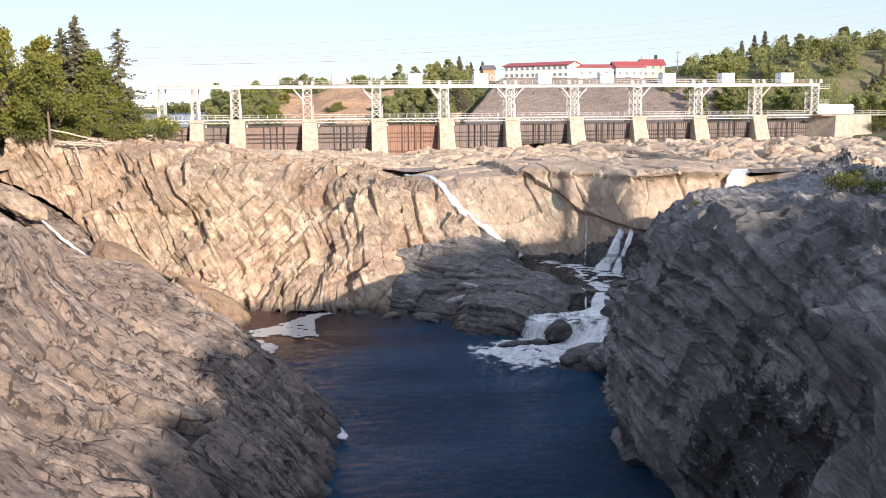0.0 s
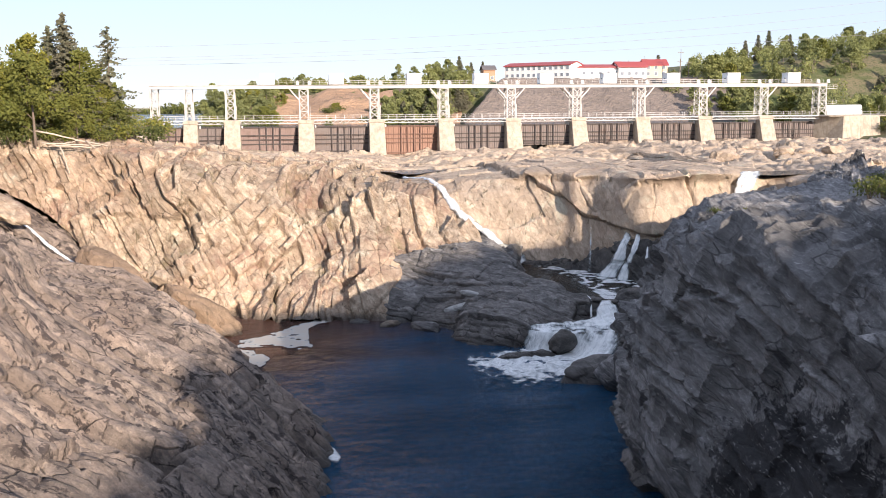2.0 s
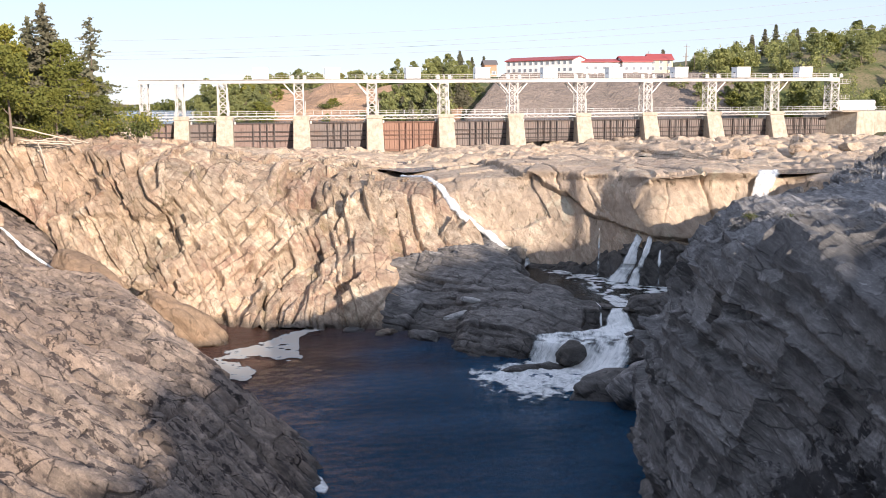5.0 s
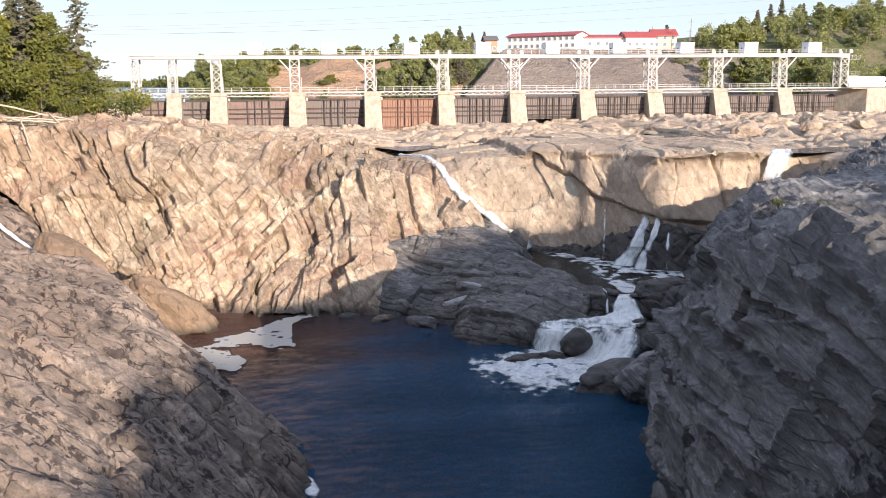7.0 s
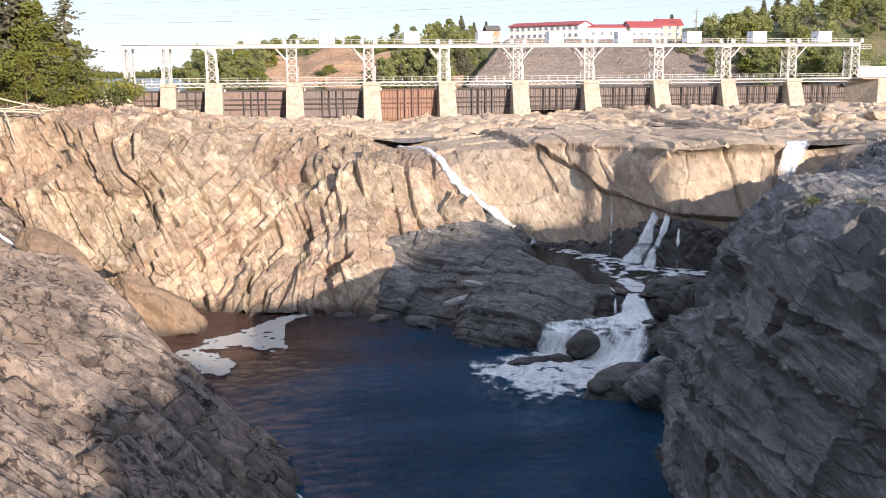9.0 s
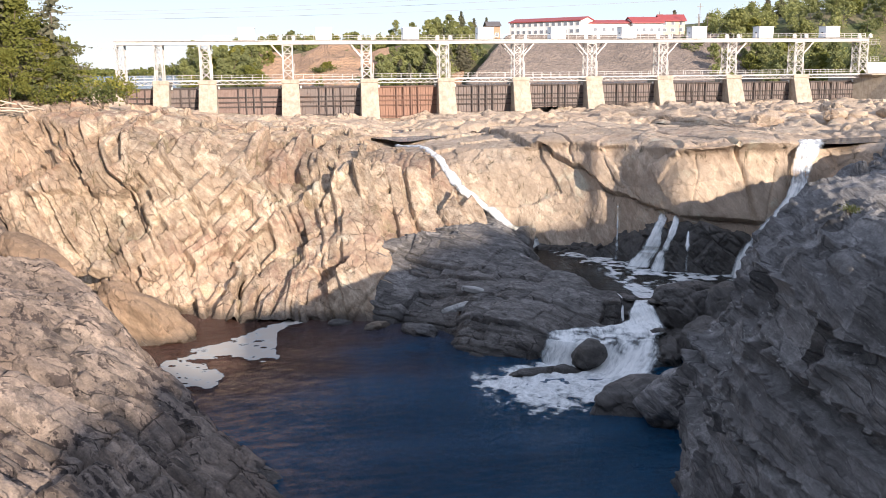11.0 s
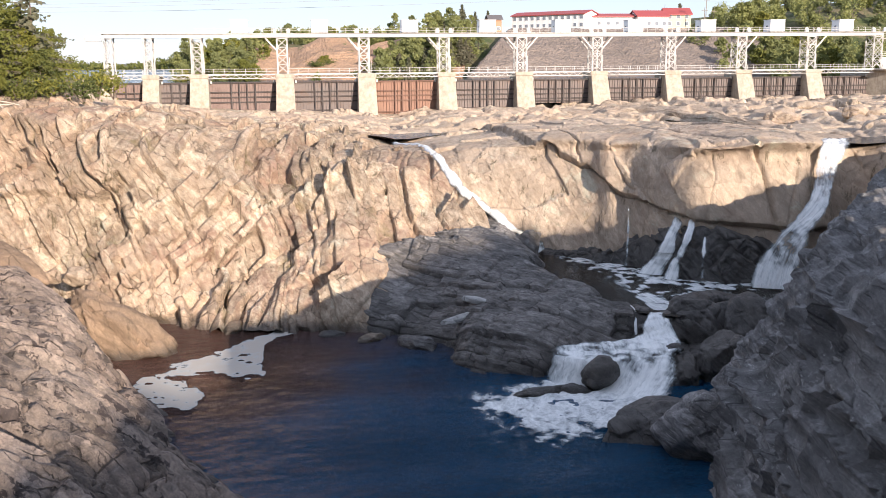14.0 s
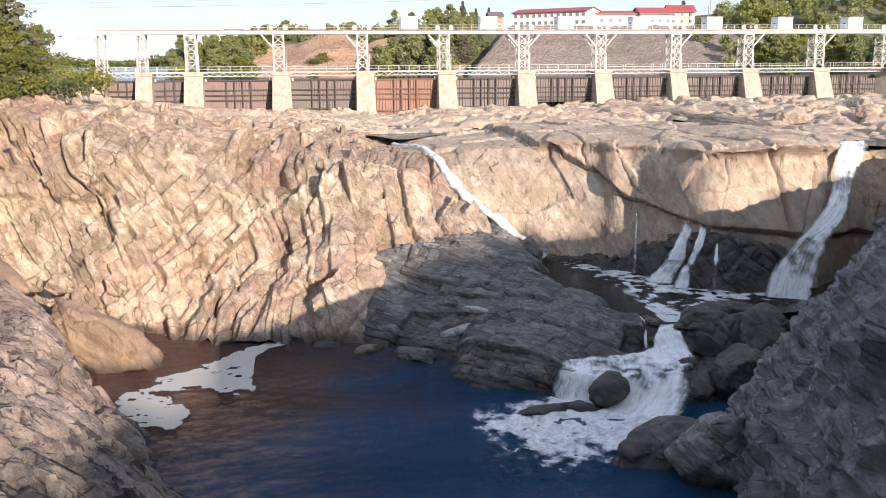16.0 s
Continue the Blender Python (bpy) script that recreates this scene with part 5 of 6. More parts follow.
for n in range(9):
    x, y = -30 + 18 * rng.random(), 66 + 18 * rng.random()
    plant((bush_a, far_c)[n % 2], x, y, 23.4 + 0.3 * (y - 66), 0.35 if n % 2 else 1.6, "bushes on the bare slope")
for x, y, s, kind in ((22, 128, 0.75, far_b), (30, 150, 0.95, spruce_c), (36, 155, 0.75, spruce_c), (42, 160, 0.8, spruce_c), (14, 128, 0.7, far_a), (26, 140, 0.7, far_a),
                      (33, 146, 0.6, far_b), (18, 135, 0.7, far_b), (8, 126, 0.6, far_a), (2, 130, 0.6, far_b), (118, 152, 1.0, spruce_c)):
    plant(kind, x, y, 39.5, s, "trees behind the long building")

# Far bank, right: a wooded hill.
for n in range(100):
    y = 14 + 160 * rng.random() ** 0.85
    x = 114 + 0.2 * max(0, y - 60) + 170 * rng.random()
    plant((far_a, far_b, far_a, far_c, far_b, far_a, far_d)[n % 7], x, y, bank_z(x, y) - 0.6, 0.55 + 0.45 * rng.random(), "trees on the right hill")
for n in range(14):
    plant((broad_d, far_c)[n % 2], 116 + 4 * n + rng.random(), 20 + 8 * rng.random(), bank_z(118 + 4 * n, 22) - 0.3, 0.7, "trees on the right hill")
for x, y, s, kind in ((150, 150, 0.8, spruce_c), (158, 152, 0.9, spruce_c), (168, 160, 1.0, spruce_c), (172, 158, 1.1, spruce_c), (186, 165, 0.85, spruce_c), (212, 160, 0.95, broad_b), (214, 164, 0.9, broad_b)):
    plant(kind, x, y, bank_z(x, y) - 0.3, s, "trees on the right hill")
for n in range(34):      # the wood comes down to the end of the dam
    x, y = 102 + 34 * rng.random(), 40 + 66 * rng.random()
    if x > 112 or y > 72:
        plant((far_b, far_a, far_b, far_c)[n % 4], x, y, max(bank_z(x, y), 23.0) - 0.5, 0.8 + 0.35 * rng.random(), "trees on the right hill")
for x, y, s in ((124, -3, 1.6), (127, -6, 2.2), (122, -8, 1.8), (130, -2, 3.0), (133, -8, 2.6)):
    plant(bush_a, x, y, bank_z(x, y), s, "bushes by the abutment")

# Dense wood that nobody could count: on the right hill, and on the unseen ridge added for shade.
def wood(name, label, trees, material, clumps=190, size=0.42):
    cs, ss = [], []
    for x, y, z, h in trees:
        d = rng.normal(size=(clumps, 3))
        d /= np.linalg.norm(d, axis=1, keepdims=True)
        r = (0.4 + 0.6 * rng.random(clumps) ** 0.5) * (0.8 + 0.35 * value_noise(d * 2 + x, 3))
        cs.append(np.array((x, y, z + 0.55 * h)) + d * r[:, None] * np.array((0.36, 0.36, 0.5)) * h)
        ss.append(size * (0.6 + 0.8 * rng.random(clumps)))
    ob = new(name, leaf_mesh(name, np.concatenate(cs), np.concatenate(ss), material, rng))
    return tagged(ob, label, "woods", "", "stuff")


trees = []
for n in range(330):
    y = 12 + 165 * rng.random() ** 0.85
    x = 113 + 0.2 * max(0, y - 60) + 190 * rng.random()
    trees.append((x, y, bank_z(x, y) - 0.6, 5.5 + 4.5 * rng.random()))
wood("hill_wood", "dense green wood covering the right hill", trees, LEAF_HAZED)
trees = []
for n in range(110):
    x, y = 8 + 190 * (n / 110) + 2 * rng.random(), -422 - 16 * rng.random()
    z = float(np.interp(x, RIDGE_X, RIDGE_Z))
    trees.append((x, y, z - 0.8, 3.2 + 1.6 * rng.random()))
wood("ridge_wood", "dense green wood along the downstream ridge", trees, LEAF, 160, 0.6)
trees = []
for n in range(90):
    x, y = -70 + 90 * rng.random(), 110 + 50 * rng.random()
    trees.append((x, y, bank_z(x, y) - 0.6, 4.5 + 3.5 * rng.random()))
wood("bank_wood", "dense green wood on the far bank", trees, LEAF_HAZED)

# Far woods at the end of the valley.
wood = []
size = []
for n in range(1500):
    x, y = -480 + 430 * rng.random(), 540 + 60 * rng.random()
    h = 7 + 6 * value_noise(np.array([[x * 0.03, 0.0, 0.0]]))[0] + 4 * rng.random()
    for k in range(5):
        wood.append((x + rng.normal() * 2, y, 22 + h * (0.3 + 0.7 * rng.random())))
        size.append(1.2 + 0.9 * rng.random())
ob = new("far_wood", leaf_mesh("far_wood", np.array(wood), np.array(size), LEAF, rng))
tagged(ob, "distant belt of green trees across the valley", "woods", "", "stuff")


# ---- buildings and poles ----
WALL_WHITE = plain("white_painted_wall", (0.78, 0.77, 0.75), 0.7, 0.0, 0.1, 0.4, (0.5, 0.48, 0.45))
WALL_BEIGE = plain("beige_wall", (0.62, 0.5, 0.36), 0.75, 0.0, 0.15, 0.4, (0.4, 0.32, 0.24))
WALL_BRICK = plain("red_brown_wall", (0.45, 0.25, 0.16), 0.85, 0.0, 0.2, 0.4)
ROOF_RED = plain("red_metal_roof", (0.36, 0.07, 0.065), 0.55, 0.0, 0.25, 0.5, (0.25, 0.06, 0.05))
ROOF_GREY = plain("dark_grey_roof", (0.13, 0.12, 0.12), 0.8, 0.0, 0.2, 0.5)
# Pane colour lightened to grey: the sky's reflection put into the glass.
PANE = plain("sky_grey_window_glass", (0.22, 0.24, 0.27), 0.15, 0.0, 0.0)


def house(name, label, at, turn, length, depth, height, rise, wall, roof, storeys=1, windows=6, gable_end=True):
    """A long house along its own x: walls, a pitched roof with overhang, rows of windows in the front."""
    h = thing(name, label, "building", at=at, turn=turn)
    bm = bmesh.new()
    add_box(bm, (0, 0, -3), (length, depth, height))
    for x0, x1 in ((0, 0.2), (length - 0.2, length)):
        vs = [bm.verts.new((x, y, z)) for x in (x0, x1) for y, z in ((0, height), (depth, height), (depth / 2, height + rise))]
        bm.faces.new(vs[:3])
        bm.faces.new(vs[3:])
    part("wall", bm, wall, h)
    for s in (0, 1):
        bm = bmesh.new()
        y0, y1 = (-0.7, depth / 2) if s == 0 else (depth + 0.7, depth / 2)
        z0 = height - 0.7 * rise / (depth / 2)
        lo = [bm.verts.new(v) for v in ((-0.5, y0, z0), (length + 0.5, y0, z0), (length + 0.5, y1, height + rise), (-0.5, y1, height + rise))]
        hi = [bm.verts.new(v.co + Vector((0, 0, 0.28))) for v in lo]
        bm.faces.new(lo[::-1])
        bm.faces.new(hi)
        for n in range(4):
            bm.faces.new((lo[n], lo[(n + 1) % 4], hi[(n + 1) % 4], hi[n]))
        part("roof", bm, roof, h)
    for row in range(storeys):
        z = 0.9 + row * height / storeys
        for k in range(windows):
            x = length * (k + 0.5) / windows
            bm = bmesh.new()
            add_box(bm, (x - 0.75, -0.1, z - 0.1), (x + 0.75, 0.02, z + 1.35))
            w = part("window_frame", bm, WALL_WHITE, h)
            bm = bmesh.new()
            add_box(bm, (x - 0.6, -0.13, z), (x + 0.6, -0.09, z + 1.2))
            part("pane", bm, PANE, w)
    return h


house("motel_wing", "long white two-storey motel wing with a red roof", (49.5, 150, 41.0), -47, 32, 9, 5.4, 1.2, WALL_WHITE, ROOF_RED, 2, 12)
house("motel_wing", "low white motel wing with a red roof", (69.5, 131, 41.6), -3, 24, 8, 3.8, 1.0, WALL_WHITE, ROOF_RED, 1, 7)
house("motel_hall", "white gabled motel hall with a red roof", (92, 128, 41.3), 2, 12, 9, 4.2, 2.0, WALL_WHITE, ROOF_RED, 1, 4)
house("motel_office", "beige gabled house with a red roof", (104, 131, 41.3), -8, 9.5, 9, 5.0, 2.2, WALL_BEIGE, ROOF_RED, 2, 3)
house("brick_house", "small red-brown house with a grey roof", (40, 148, 40.3), 0, 5, 6, 5.0, 1.4, WALL_BRICK, ROOF_GREY, 1, 2)
house("hill_house", "white house with a dark grey roof on the hill", (224, 172, 53.4), -12, 13, 8, 3.4, 2.2, WALL_WHITE, ROOF_GREY, 1, 6)
house("hill_house", "small white house with a dark grey roof on the hill", (207, 176, 53.6), 70, 7, 6, 2.6, 2.0, WALL_WHITE, ROOF_GREY, 1, 2)

POLE = plain("weathered_wood_pole", (0.25, 0.21, 0.17), 0.9)
for x, y, z, h in ((115, 120, 40, 12), (104, 150, 40, 9), (121, 135, 40, 9), (127, 140, 41, 8), (109, 145, 40.5, 10)):
    p = thing("utility_pole", "thin wooden utility pole with a crossarm", "utility pole", "utility poles on the far bank", at=(x, y, z))
    bm = bmesh.new()
    add_tube(bm, [(0, 0, -1), (0, 0, h)], [0.16, 0.11], 8)
    part("pole", bm, POLE, p)
    bm = bmesh.new()
    add_box(bm, (-1.2, -0.08, h - 1.3), (1.2, 0.08, h - 1.12))
    part("crossarm", bm, POLE, p)
CABLE = plain("grey_power_cable", (0.3, 0.31, 0.33), 0.6)
for z0, z1, y in ((44.6, 60.0, 40), (44.0, 57.0, 44), (43.0, 53.0, 48), (47.5, 63.0, 36)):
    bm = bmesh.new()
    pts = []
    for k in range(41):
        f = k / 40
        x = -220 + 520 * f
        g = (x + 87) / 240
        pts.append((x, y, z0 + (z1 - z0) * (0.32 * g + 0.68 * g * abs(g))))
    add_tube(bm, pts, [0.045] * 41, 5)
    tagged(new("power_cable", from_bm("power_cable", bm, CABLE)), "thin grey power cable strung across the river", "cable", "power cables")


# ---- white water ----
def ribbon(name, path, widths, material, label, nu=60, nv=14, side=None, swell=0.25, ends=(0.15, 0.15), edge=2.0, category="waterfall", group=""):
    """A band of moving water along a path; froth thins towards its edges and ends."""
    p = spline([path], nu, 1)[0]
    w = spline([[(v, 0, 0) for v in widths]], nu, 1)[0][:, 0]
    way = np.gradient(p, axis=0)
    if side is None:
        s = np.cross(way, (0, 0, 1.0))
    else:
        s = np.tile(np.array(side, float), (nu, 1))
    s /= np.linalg.norm(s, axis=1, keepdims=True) + 1e-9
    v = np.linspace(-1, 1, nv)
    g = p[:, None] + s[:, None] * (v[None, :, None] * w[:, None, None] / 2)
    n = np.cross(way, s)
    n /= np.linalg.norm(n, axis=1, keepdims=True) + 1e-9
    n *= np.sign(n[:, 2:3] + 1e-6)
    flat = g.reshape(-1, 3)
    bulge = (swell * (1 - v ** 2)[None, :] + 0.35 * swell * fbm(flat * 1.3, 3, 8).reshape(nu, nv))
    g = g + n[:, None] * bulge[..., None]
    me = grid_mesh(name, g, material)
    along = np.concatenate([[0], np.cumsum(np.linalg.norm(np.diff(p, axis=0), axis=1))])
    f = np.linspace(0, 1, nu)
    fade = np.clip(f / max(ends[0], 1e-3), 0, 1) * np.clip((1 - f) / max(ends[1], 1e-3), 0, 1)
    froth = (1 - np.abs(v)[None, :] ** edge) * fade[:, None] + 0.35 * fbm(flat * 0.9, 3, 12).reshape(nu, nv) * (np.abs(v)[None, :] < 0.99)
    me.attributes.new("froth", "FLOAT", "POINT").data.foreach_set("value", froth.reshape(-1).astype(np.float32))
    uv = np.stack(np.broadcast_arrays(v[None, :] * w[:, None] / 2, along[:, None]), -1).reshape(-1, 2)
    loops = np.empty(len(me.loops), np.int32)
    me.loops.foreach_get("vertex_index", loops)
    me.uv_layers.new(name="flow").data.foreach_set("uv", uv[loops].reshape(-1).astype(np.float32))
    return tagged(new(name, me), label, category, group, "structure")


CHUTE = hug([(-18.0, -62, 18.1), (-15.8, -78, 18.4), (-14.2, -86, 17.8), (-12.4, -92, 16.4), (-10.1, -96, 13.8), (-7.4, -98.6, 10.6), (-5.2, -99.4, 8.0), (-3.8, -99.2, 6.4), (-2.8, -99.4, 5.1)],
            ("far_cliff", "fall_cliff", "spur_rock"), 0.3, 40)
ribbon("chute_stream", CHUTE, list(np.interp(np.linspace(0, 1, 40), (0, 0.2, 0.5, 0.8, 1), (1.2, 1.5, 2.1, 2.0, 2.6))), FALL, "narrow white stream rushing down a rock chute",
       180, 18, (0.85, -0.45, 0.3), 0.4, ends=(0.02, 0.02), edge=2)
ribbon("thin_fall", [(6.6, -106.6, 12.0), (6.3, -107.6, 10.4), (6.0, -108.4, 7.6), (5.9, -108.7, 5.0)], [0.5, 0.9, 1.3, 1.8], CASCADE, "thin white trickle over the dark ledge", 40, 8,
       (0.75, -0.66, 0), ends=(0.05, 0.02), edge=0.6)
ribbon("ledge_trickle", [(11.6, -118.0, 10.4), (11.2, -118.8, 9.0), (11.0, -119.2, 7), (10.9, -119.4, 5.0)], [0.5, 0.9, 1.3, 1.8], CASCADE, "thin white trickle over mossy rock", 40, 8,
       (0.75, -0.66, 0), ends=(0.05, 0.02), edge=0.6)
SIDE = hug([(-100, -94, 21.0), (-91, -94.5, 19), (-84.5, -95.5, 16), (-80, -97, 13.4), (-73, -101.5, 8.6), (-66, -105.8, 4.6), (-58, -112, 0.6), (-53, -117.5, 0.0)], ("gully_bed",), 0.3, 40)
ribbon("side_stream", SIDE, list(np.interp(np.linspace(0, 1, 40), (0, 0.3, 0.6, 1), (1.2, 0.8, 1.1, 1.8))), FALL, "white stream tumbling down the side gully", 160, 14, (0.4, 0.9, 0.1), 0.3,
       ends=(0.03, 0.05), edge=3)
ribbon("lip_trickle", [(-0.6, -126.4, 5.4), (-0.2, -128.2, 4.9), (-0.6, -129.6, 4.0), (-1.0, -130.8, 2.9)], [0.3, 0.5, 0.6, 0.9], CASCADE, "thin white trickle beside the chute", 30, 8, (0.8, 0.55, 0), 0.1,
       ends=(0.05, 0.05), edge=3)
def water_sheet(name, guides, nu, nv, material, label, froth, rough=0.12, category="waterfall", ragged=0.2):
    """A wide sheet of falling water through rows of places, lip first. froth: how white each row is."""
    p = spline(spline(guides, nu, 1), nv, 0).transpose(1, 0, 2)
    flat = p.reshape(-1, 3)
    lift = (rough * fbm(flat * np.array((1.1, 1.1, 0.6)), 4, 15)).reshape(nu, nv)
    p[..., 2] += lift * np.linspace(1, 0.3, nv)[None, :]
    p[..., 1] -= 0.8 * np.abs(lift)
    me = grid_mesh(name, p, material)
    f = np.interp(np.linspace(0, 1, nv), np.linspace(0, 1, len(froth)), froth)[None, :]
    side = np.clip(np.minimum(np.linspace(0, 1, nu), np.linspace(1, 0, nu)) / 0.22, 0, 1)[:, None]
    f = f + (0.35 * fbm(flat * 0.3, 3, 25) + ragged * fbm(flat * 1.2, 3, 27)).reshape(nu, nv) * np.clip(4 * f, 0, 1)
    me.attributes.new("froth", "FLOAT", "POINT").data.foreach_set("value", (f * (0.1 + 0.9 * side)).reshape(-1).astype(np.float32))
    across = np.cumsum(np.linalg.norm(np.diff(p, axis=0, prepend=p[:1]), axis=-1), axis=0)
    along = np.cumsum(np.linalg.norm(np.diff(p, axis=1, prepend=p[:, :1]), axis=-1), axis=1)
    uv = np.stack([across, along], -1).reshape(-1, 2)
    loops = np.empty(len(me.loops), np.int32)
    me.loops.foreach_get("vertex_index", loops)
    me.uv_layers.new(name="flow").data.foreach_set("uv", uv[loops].reshape(-1).astype(np.float32))
    return tagged(new(name, me), label, category, "", "structure")


APRON = [
    [(2.6, -129.4, 5.05), (2.0, -129.8, 5.05), (1.5, -130.0, 5.05), (1.0, -130.0, 5.05), (0.5, -129.9, 5.05)],
    [(2.7, -131.0, 4.6), (1.8, -131.2, 4.5), (1.0, -131.1, 4.4), (0.3, -130.9, 4.3), (-0.4, -130.6, 4.2)],
    [(3.0, -132.6, 3.5), (1.8, -132.6, 3.4), (0.4, -132.0, 3.2), (-0.6, -131.4, 3.1), (-1.6, -130.8, 3.0)],
    [(3.2, -135.2, 2.95), (0.5, -134.8, 2.85), (-3.2, -133.2, 2.75), (-7.2, -132.2, 2.65), (-10.8, -131.0, 2.55)],
    [(2.4, -137.4, 2.6), (-0.8, -136.9, 2.5), (-4.3, -136.2, 2.55), (-8.1, -134.8, 2.5), (-11.2, -132.5, 2.45)],
    [(1.6, -138.4, 2.0), (-1.6, -137.8, 1.8), (-4.7, -136.7, 2.2), (-8.5, -135.3, 2.3), (-11.5, -133.0, 2.3)],
    [(0.4, -139.6, 0.9), (-2.8, -139.0, 0.6), (-5.2, -137.2, 0.4), (-8.8, -135.7, 0.2), (-11.7, -133.3, 0.15)],
    [(-1.4, -141.0, 0.2), (-4.0, -141.0, 0.12), (-6.4, -139.6, 0.1), (-9.6, -137.0, 0.08), (-12.4, -134.2, 0.06)],
]
water_sheet("cascade", APRON, 150, 190, CASCADE, "broad white cascade fanning from the basin lip over a step into the pool", (1.1, 1.05, 1.0, 0.72, 0.78, 1.0, 1.2, 1.25), 0.22)
WASH = [
    [(0.4, -139.4, 0.14), (-3.0, -139.6, 0.14), (-6.2, -138.4, 0.12), (-9.4, -135.6, 0.1), (-12.0, -133.2, 0.1)],
    [(-2.6, -141.4, 0.16), (-6.4, -142.6, 0.16), (-9.6, -141.4, 0.14), (-12.6, -138.0, 0.12), (-14.8, -132.8, 0.1)],
    [(-5.0, -143.2, 0.12), (-9.4, -146.2, 0.12), (-13.8, -145.4, 0.12), (-17.0, -140.2, 0.1), (-18.4, -131.4, 0.06)],
    [(-7.0, -145.2, 0.08), (-11.4, -150.2, 0.06), (-19.0, -149.4, 0.06), (-22.8, -142.2, 0.05), (-22.6, -128.6, 0.05)],
]
water_sheet("fall_wash", WASH, 160, 110, LACE, "churning white water spreading into the pool", (1.3, 1.15, 0.8, 0.05), 0.2, "white water", 0.4)
for path, widths in (([(10.6, -112.2, 11.6), (9.8, -114.0, 11.0), (8.8, -114.4, 8.8), (7.8, -113.8, 6.6), (6.9, -113.6, 5.05)], [1.2, 1.7, 2.3, 3.2, 4.2]),
                     ([(11.4, -114.4, 11.6), (10.6, -116.2, 11.0), (9.6, -116.8, 8.8), (8.7, -116.5, 6.8), (8.2, -116.4, 5.05)], [0.7, 1.0, 1.3, 1.7, 2.4])):
    ribbon("middle_fall", path, widths, FALL, "white waterfall fanning over the dark ledge", 90, 20, (0.8, -0.6, 0), 0.3, ends=(0.06, 0.02), edge=2.5, group="strands of the middle fall")
LARGE = [
    [(28.2, -110.6, 20.5), (29.8, -112.0, 20.5), (31.6, -113.4, 20.5)],
    [(26.8, -113.8, 19.9), (28.2, -115.0, 20.0), (29.8, -116.2, 20.0)],
    [(24.9, -116.4, 17.6), (26.2, -117.2, 17.8), (27.6, -117.8, 17.8)],
    [(23.6, -118.4, 15.2), (24.8, -119.0, 15.2), (26.2, -119.4, 15.2)],
    [(21.2, -119.8, 12.8), (23.0, -120.2, 12.8), (24.8, -120.6, 12.8)],
    [(17.6, -120.6, 10.0), (20.0, -121.2, 10.2), (22.8, -121.6, 10.6)],
    [(15.8, -120.9, 7.2), (18.4, -121.8, 7.4), (21.4, -122.4, 7.6)],
    [(15.0, -121.2, 5.05), (17.6, -122.3, 5.05), (20.6, -123.2, 5.05)],
]
water_sheet("large_fall", LARGE, 90, 170, FALL, "large white waterfall between pale and dark rock", (0.75, 0.9, 0.8, 0.8, 0.8, 0.85, 0.95, 1.0), 0.2)
DRIFT = [
    [(-32.6, -109.7, 0.04), (-35.6, -110.2, 0.04), (-37.9, -113.1, 0.04), (-40.1, -115.5, 0.04), (-42.7, -118.7, 0.04), (-46.6, -121.5, 0.04), (-49.4, -124.4, 0.04)],
    [(-32.8, -111.6, 0.04), (-35.4, -112.4, 0.04), (-37.8, -115.6, 0.04), (-39.0, -121.6, 0.04), (-42.3, -123.2, 0.04), (-45.7, -124.6, 0.04), (-48.6, -126.6, 0.04)],
    [(-33.0, -113.4, 0.04), (-35.3, -114.5, 0.04), (-37.7, -118.2, 0.04), (-37.6, -128.4, 0.04), (-42.0, -127.8, 0.04), (-44.8, -127.8, 0.04), (-47.6, -129.0, 0.04)],
]
water_sheet("drift_foam", DRIFT, 140, 80, FOAM, "pale foam drifting at the pool's edge", (0.35, 1.0, 1.1, 1.0, 0.3), 0.0, "foam", 0.35)
DRIFT = [
    [(-51.0, -127.6, 0.045), (-47.8, -125.4, 0.045), (-45.0, -127.4, 0.045), (-41.8, -128.2, 0.045)],
    [(-50.6, -130.6, 0.045), (-47.4, -130.2, 0.045), (-44.8, -131.8, 0.045), (-42.2, -131.6, 0.045)],
    [(-49.6, -133.8, 0.045), (-46.6, -135.4, 0.045), (-44.2, -136.6, 0.045), (-42.4, -134.6, 0.045)],
]
water_sheet("drift_foam", DRIFT, 80, 60, FOAM, "patch of pale foam drifting at the pool's edge", (0.3, 0.9, 1.0, 0.85, 0.25), 0.0, "foam", 0.5)
ribbon("shore_foam", [(-37.6, -163, 0.05), (-36.4, -166.5, 0.05), (-36.2, -170, 0.05)], [0.7, 1.5, 0.8], LACE, "splash of white water at the rock's foot", 30, 14, None, 0.1,
       ends=(0.3, 0.3), category="white water")
BASIN = [
    [(-4.6, -98.4, 5.08), (2, -103.0, 5.08), (7.6, -110.4, 5.08), (14.2, -116.6, 5.08), (22, -120.0, 5.08)],
    [(-2.4, -101.6, 5.08), (1.6, -106.2, 5.08), (6.4, -113.4, 5.08), (13.0, -119.6, 5.08), (20, -122.4, 5.08)],
    [(-2.2, -104.6, 5.06), (1.6, -110.2, 5.06), (5.8, -117.0, 5.06), (10.4, -122.2, 5.06), (18, -124.4, 5.06)],
    [(0.4, -108.6, 5.06), (3.0, -116.6, 5.06), (4.6, -122.4, 5.06), (6.4, -125.6, 5.06), (10, -127.0, 5.06)],
    [(1.4, -128.6, 5.05), (1.8, -128.8, 5.05), (2.2, -129.0, 5.05), (2.6, -129.0, 5.05), (3.0, -128.8, 5.05)],
]
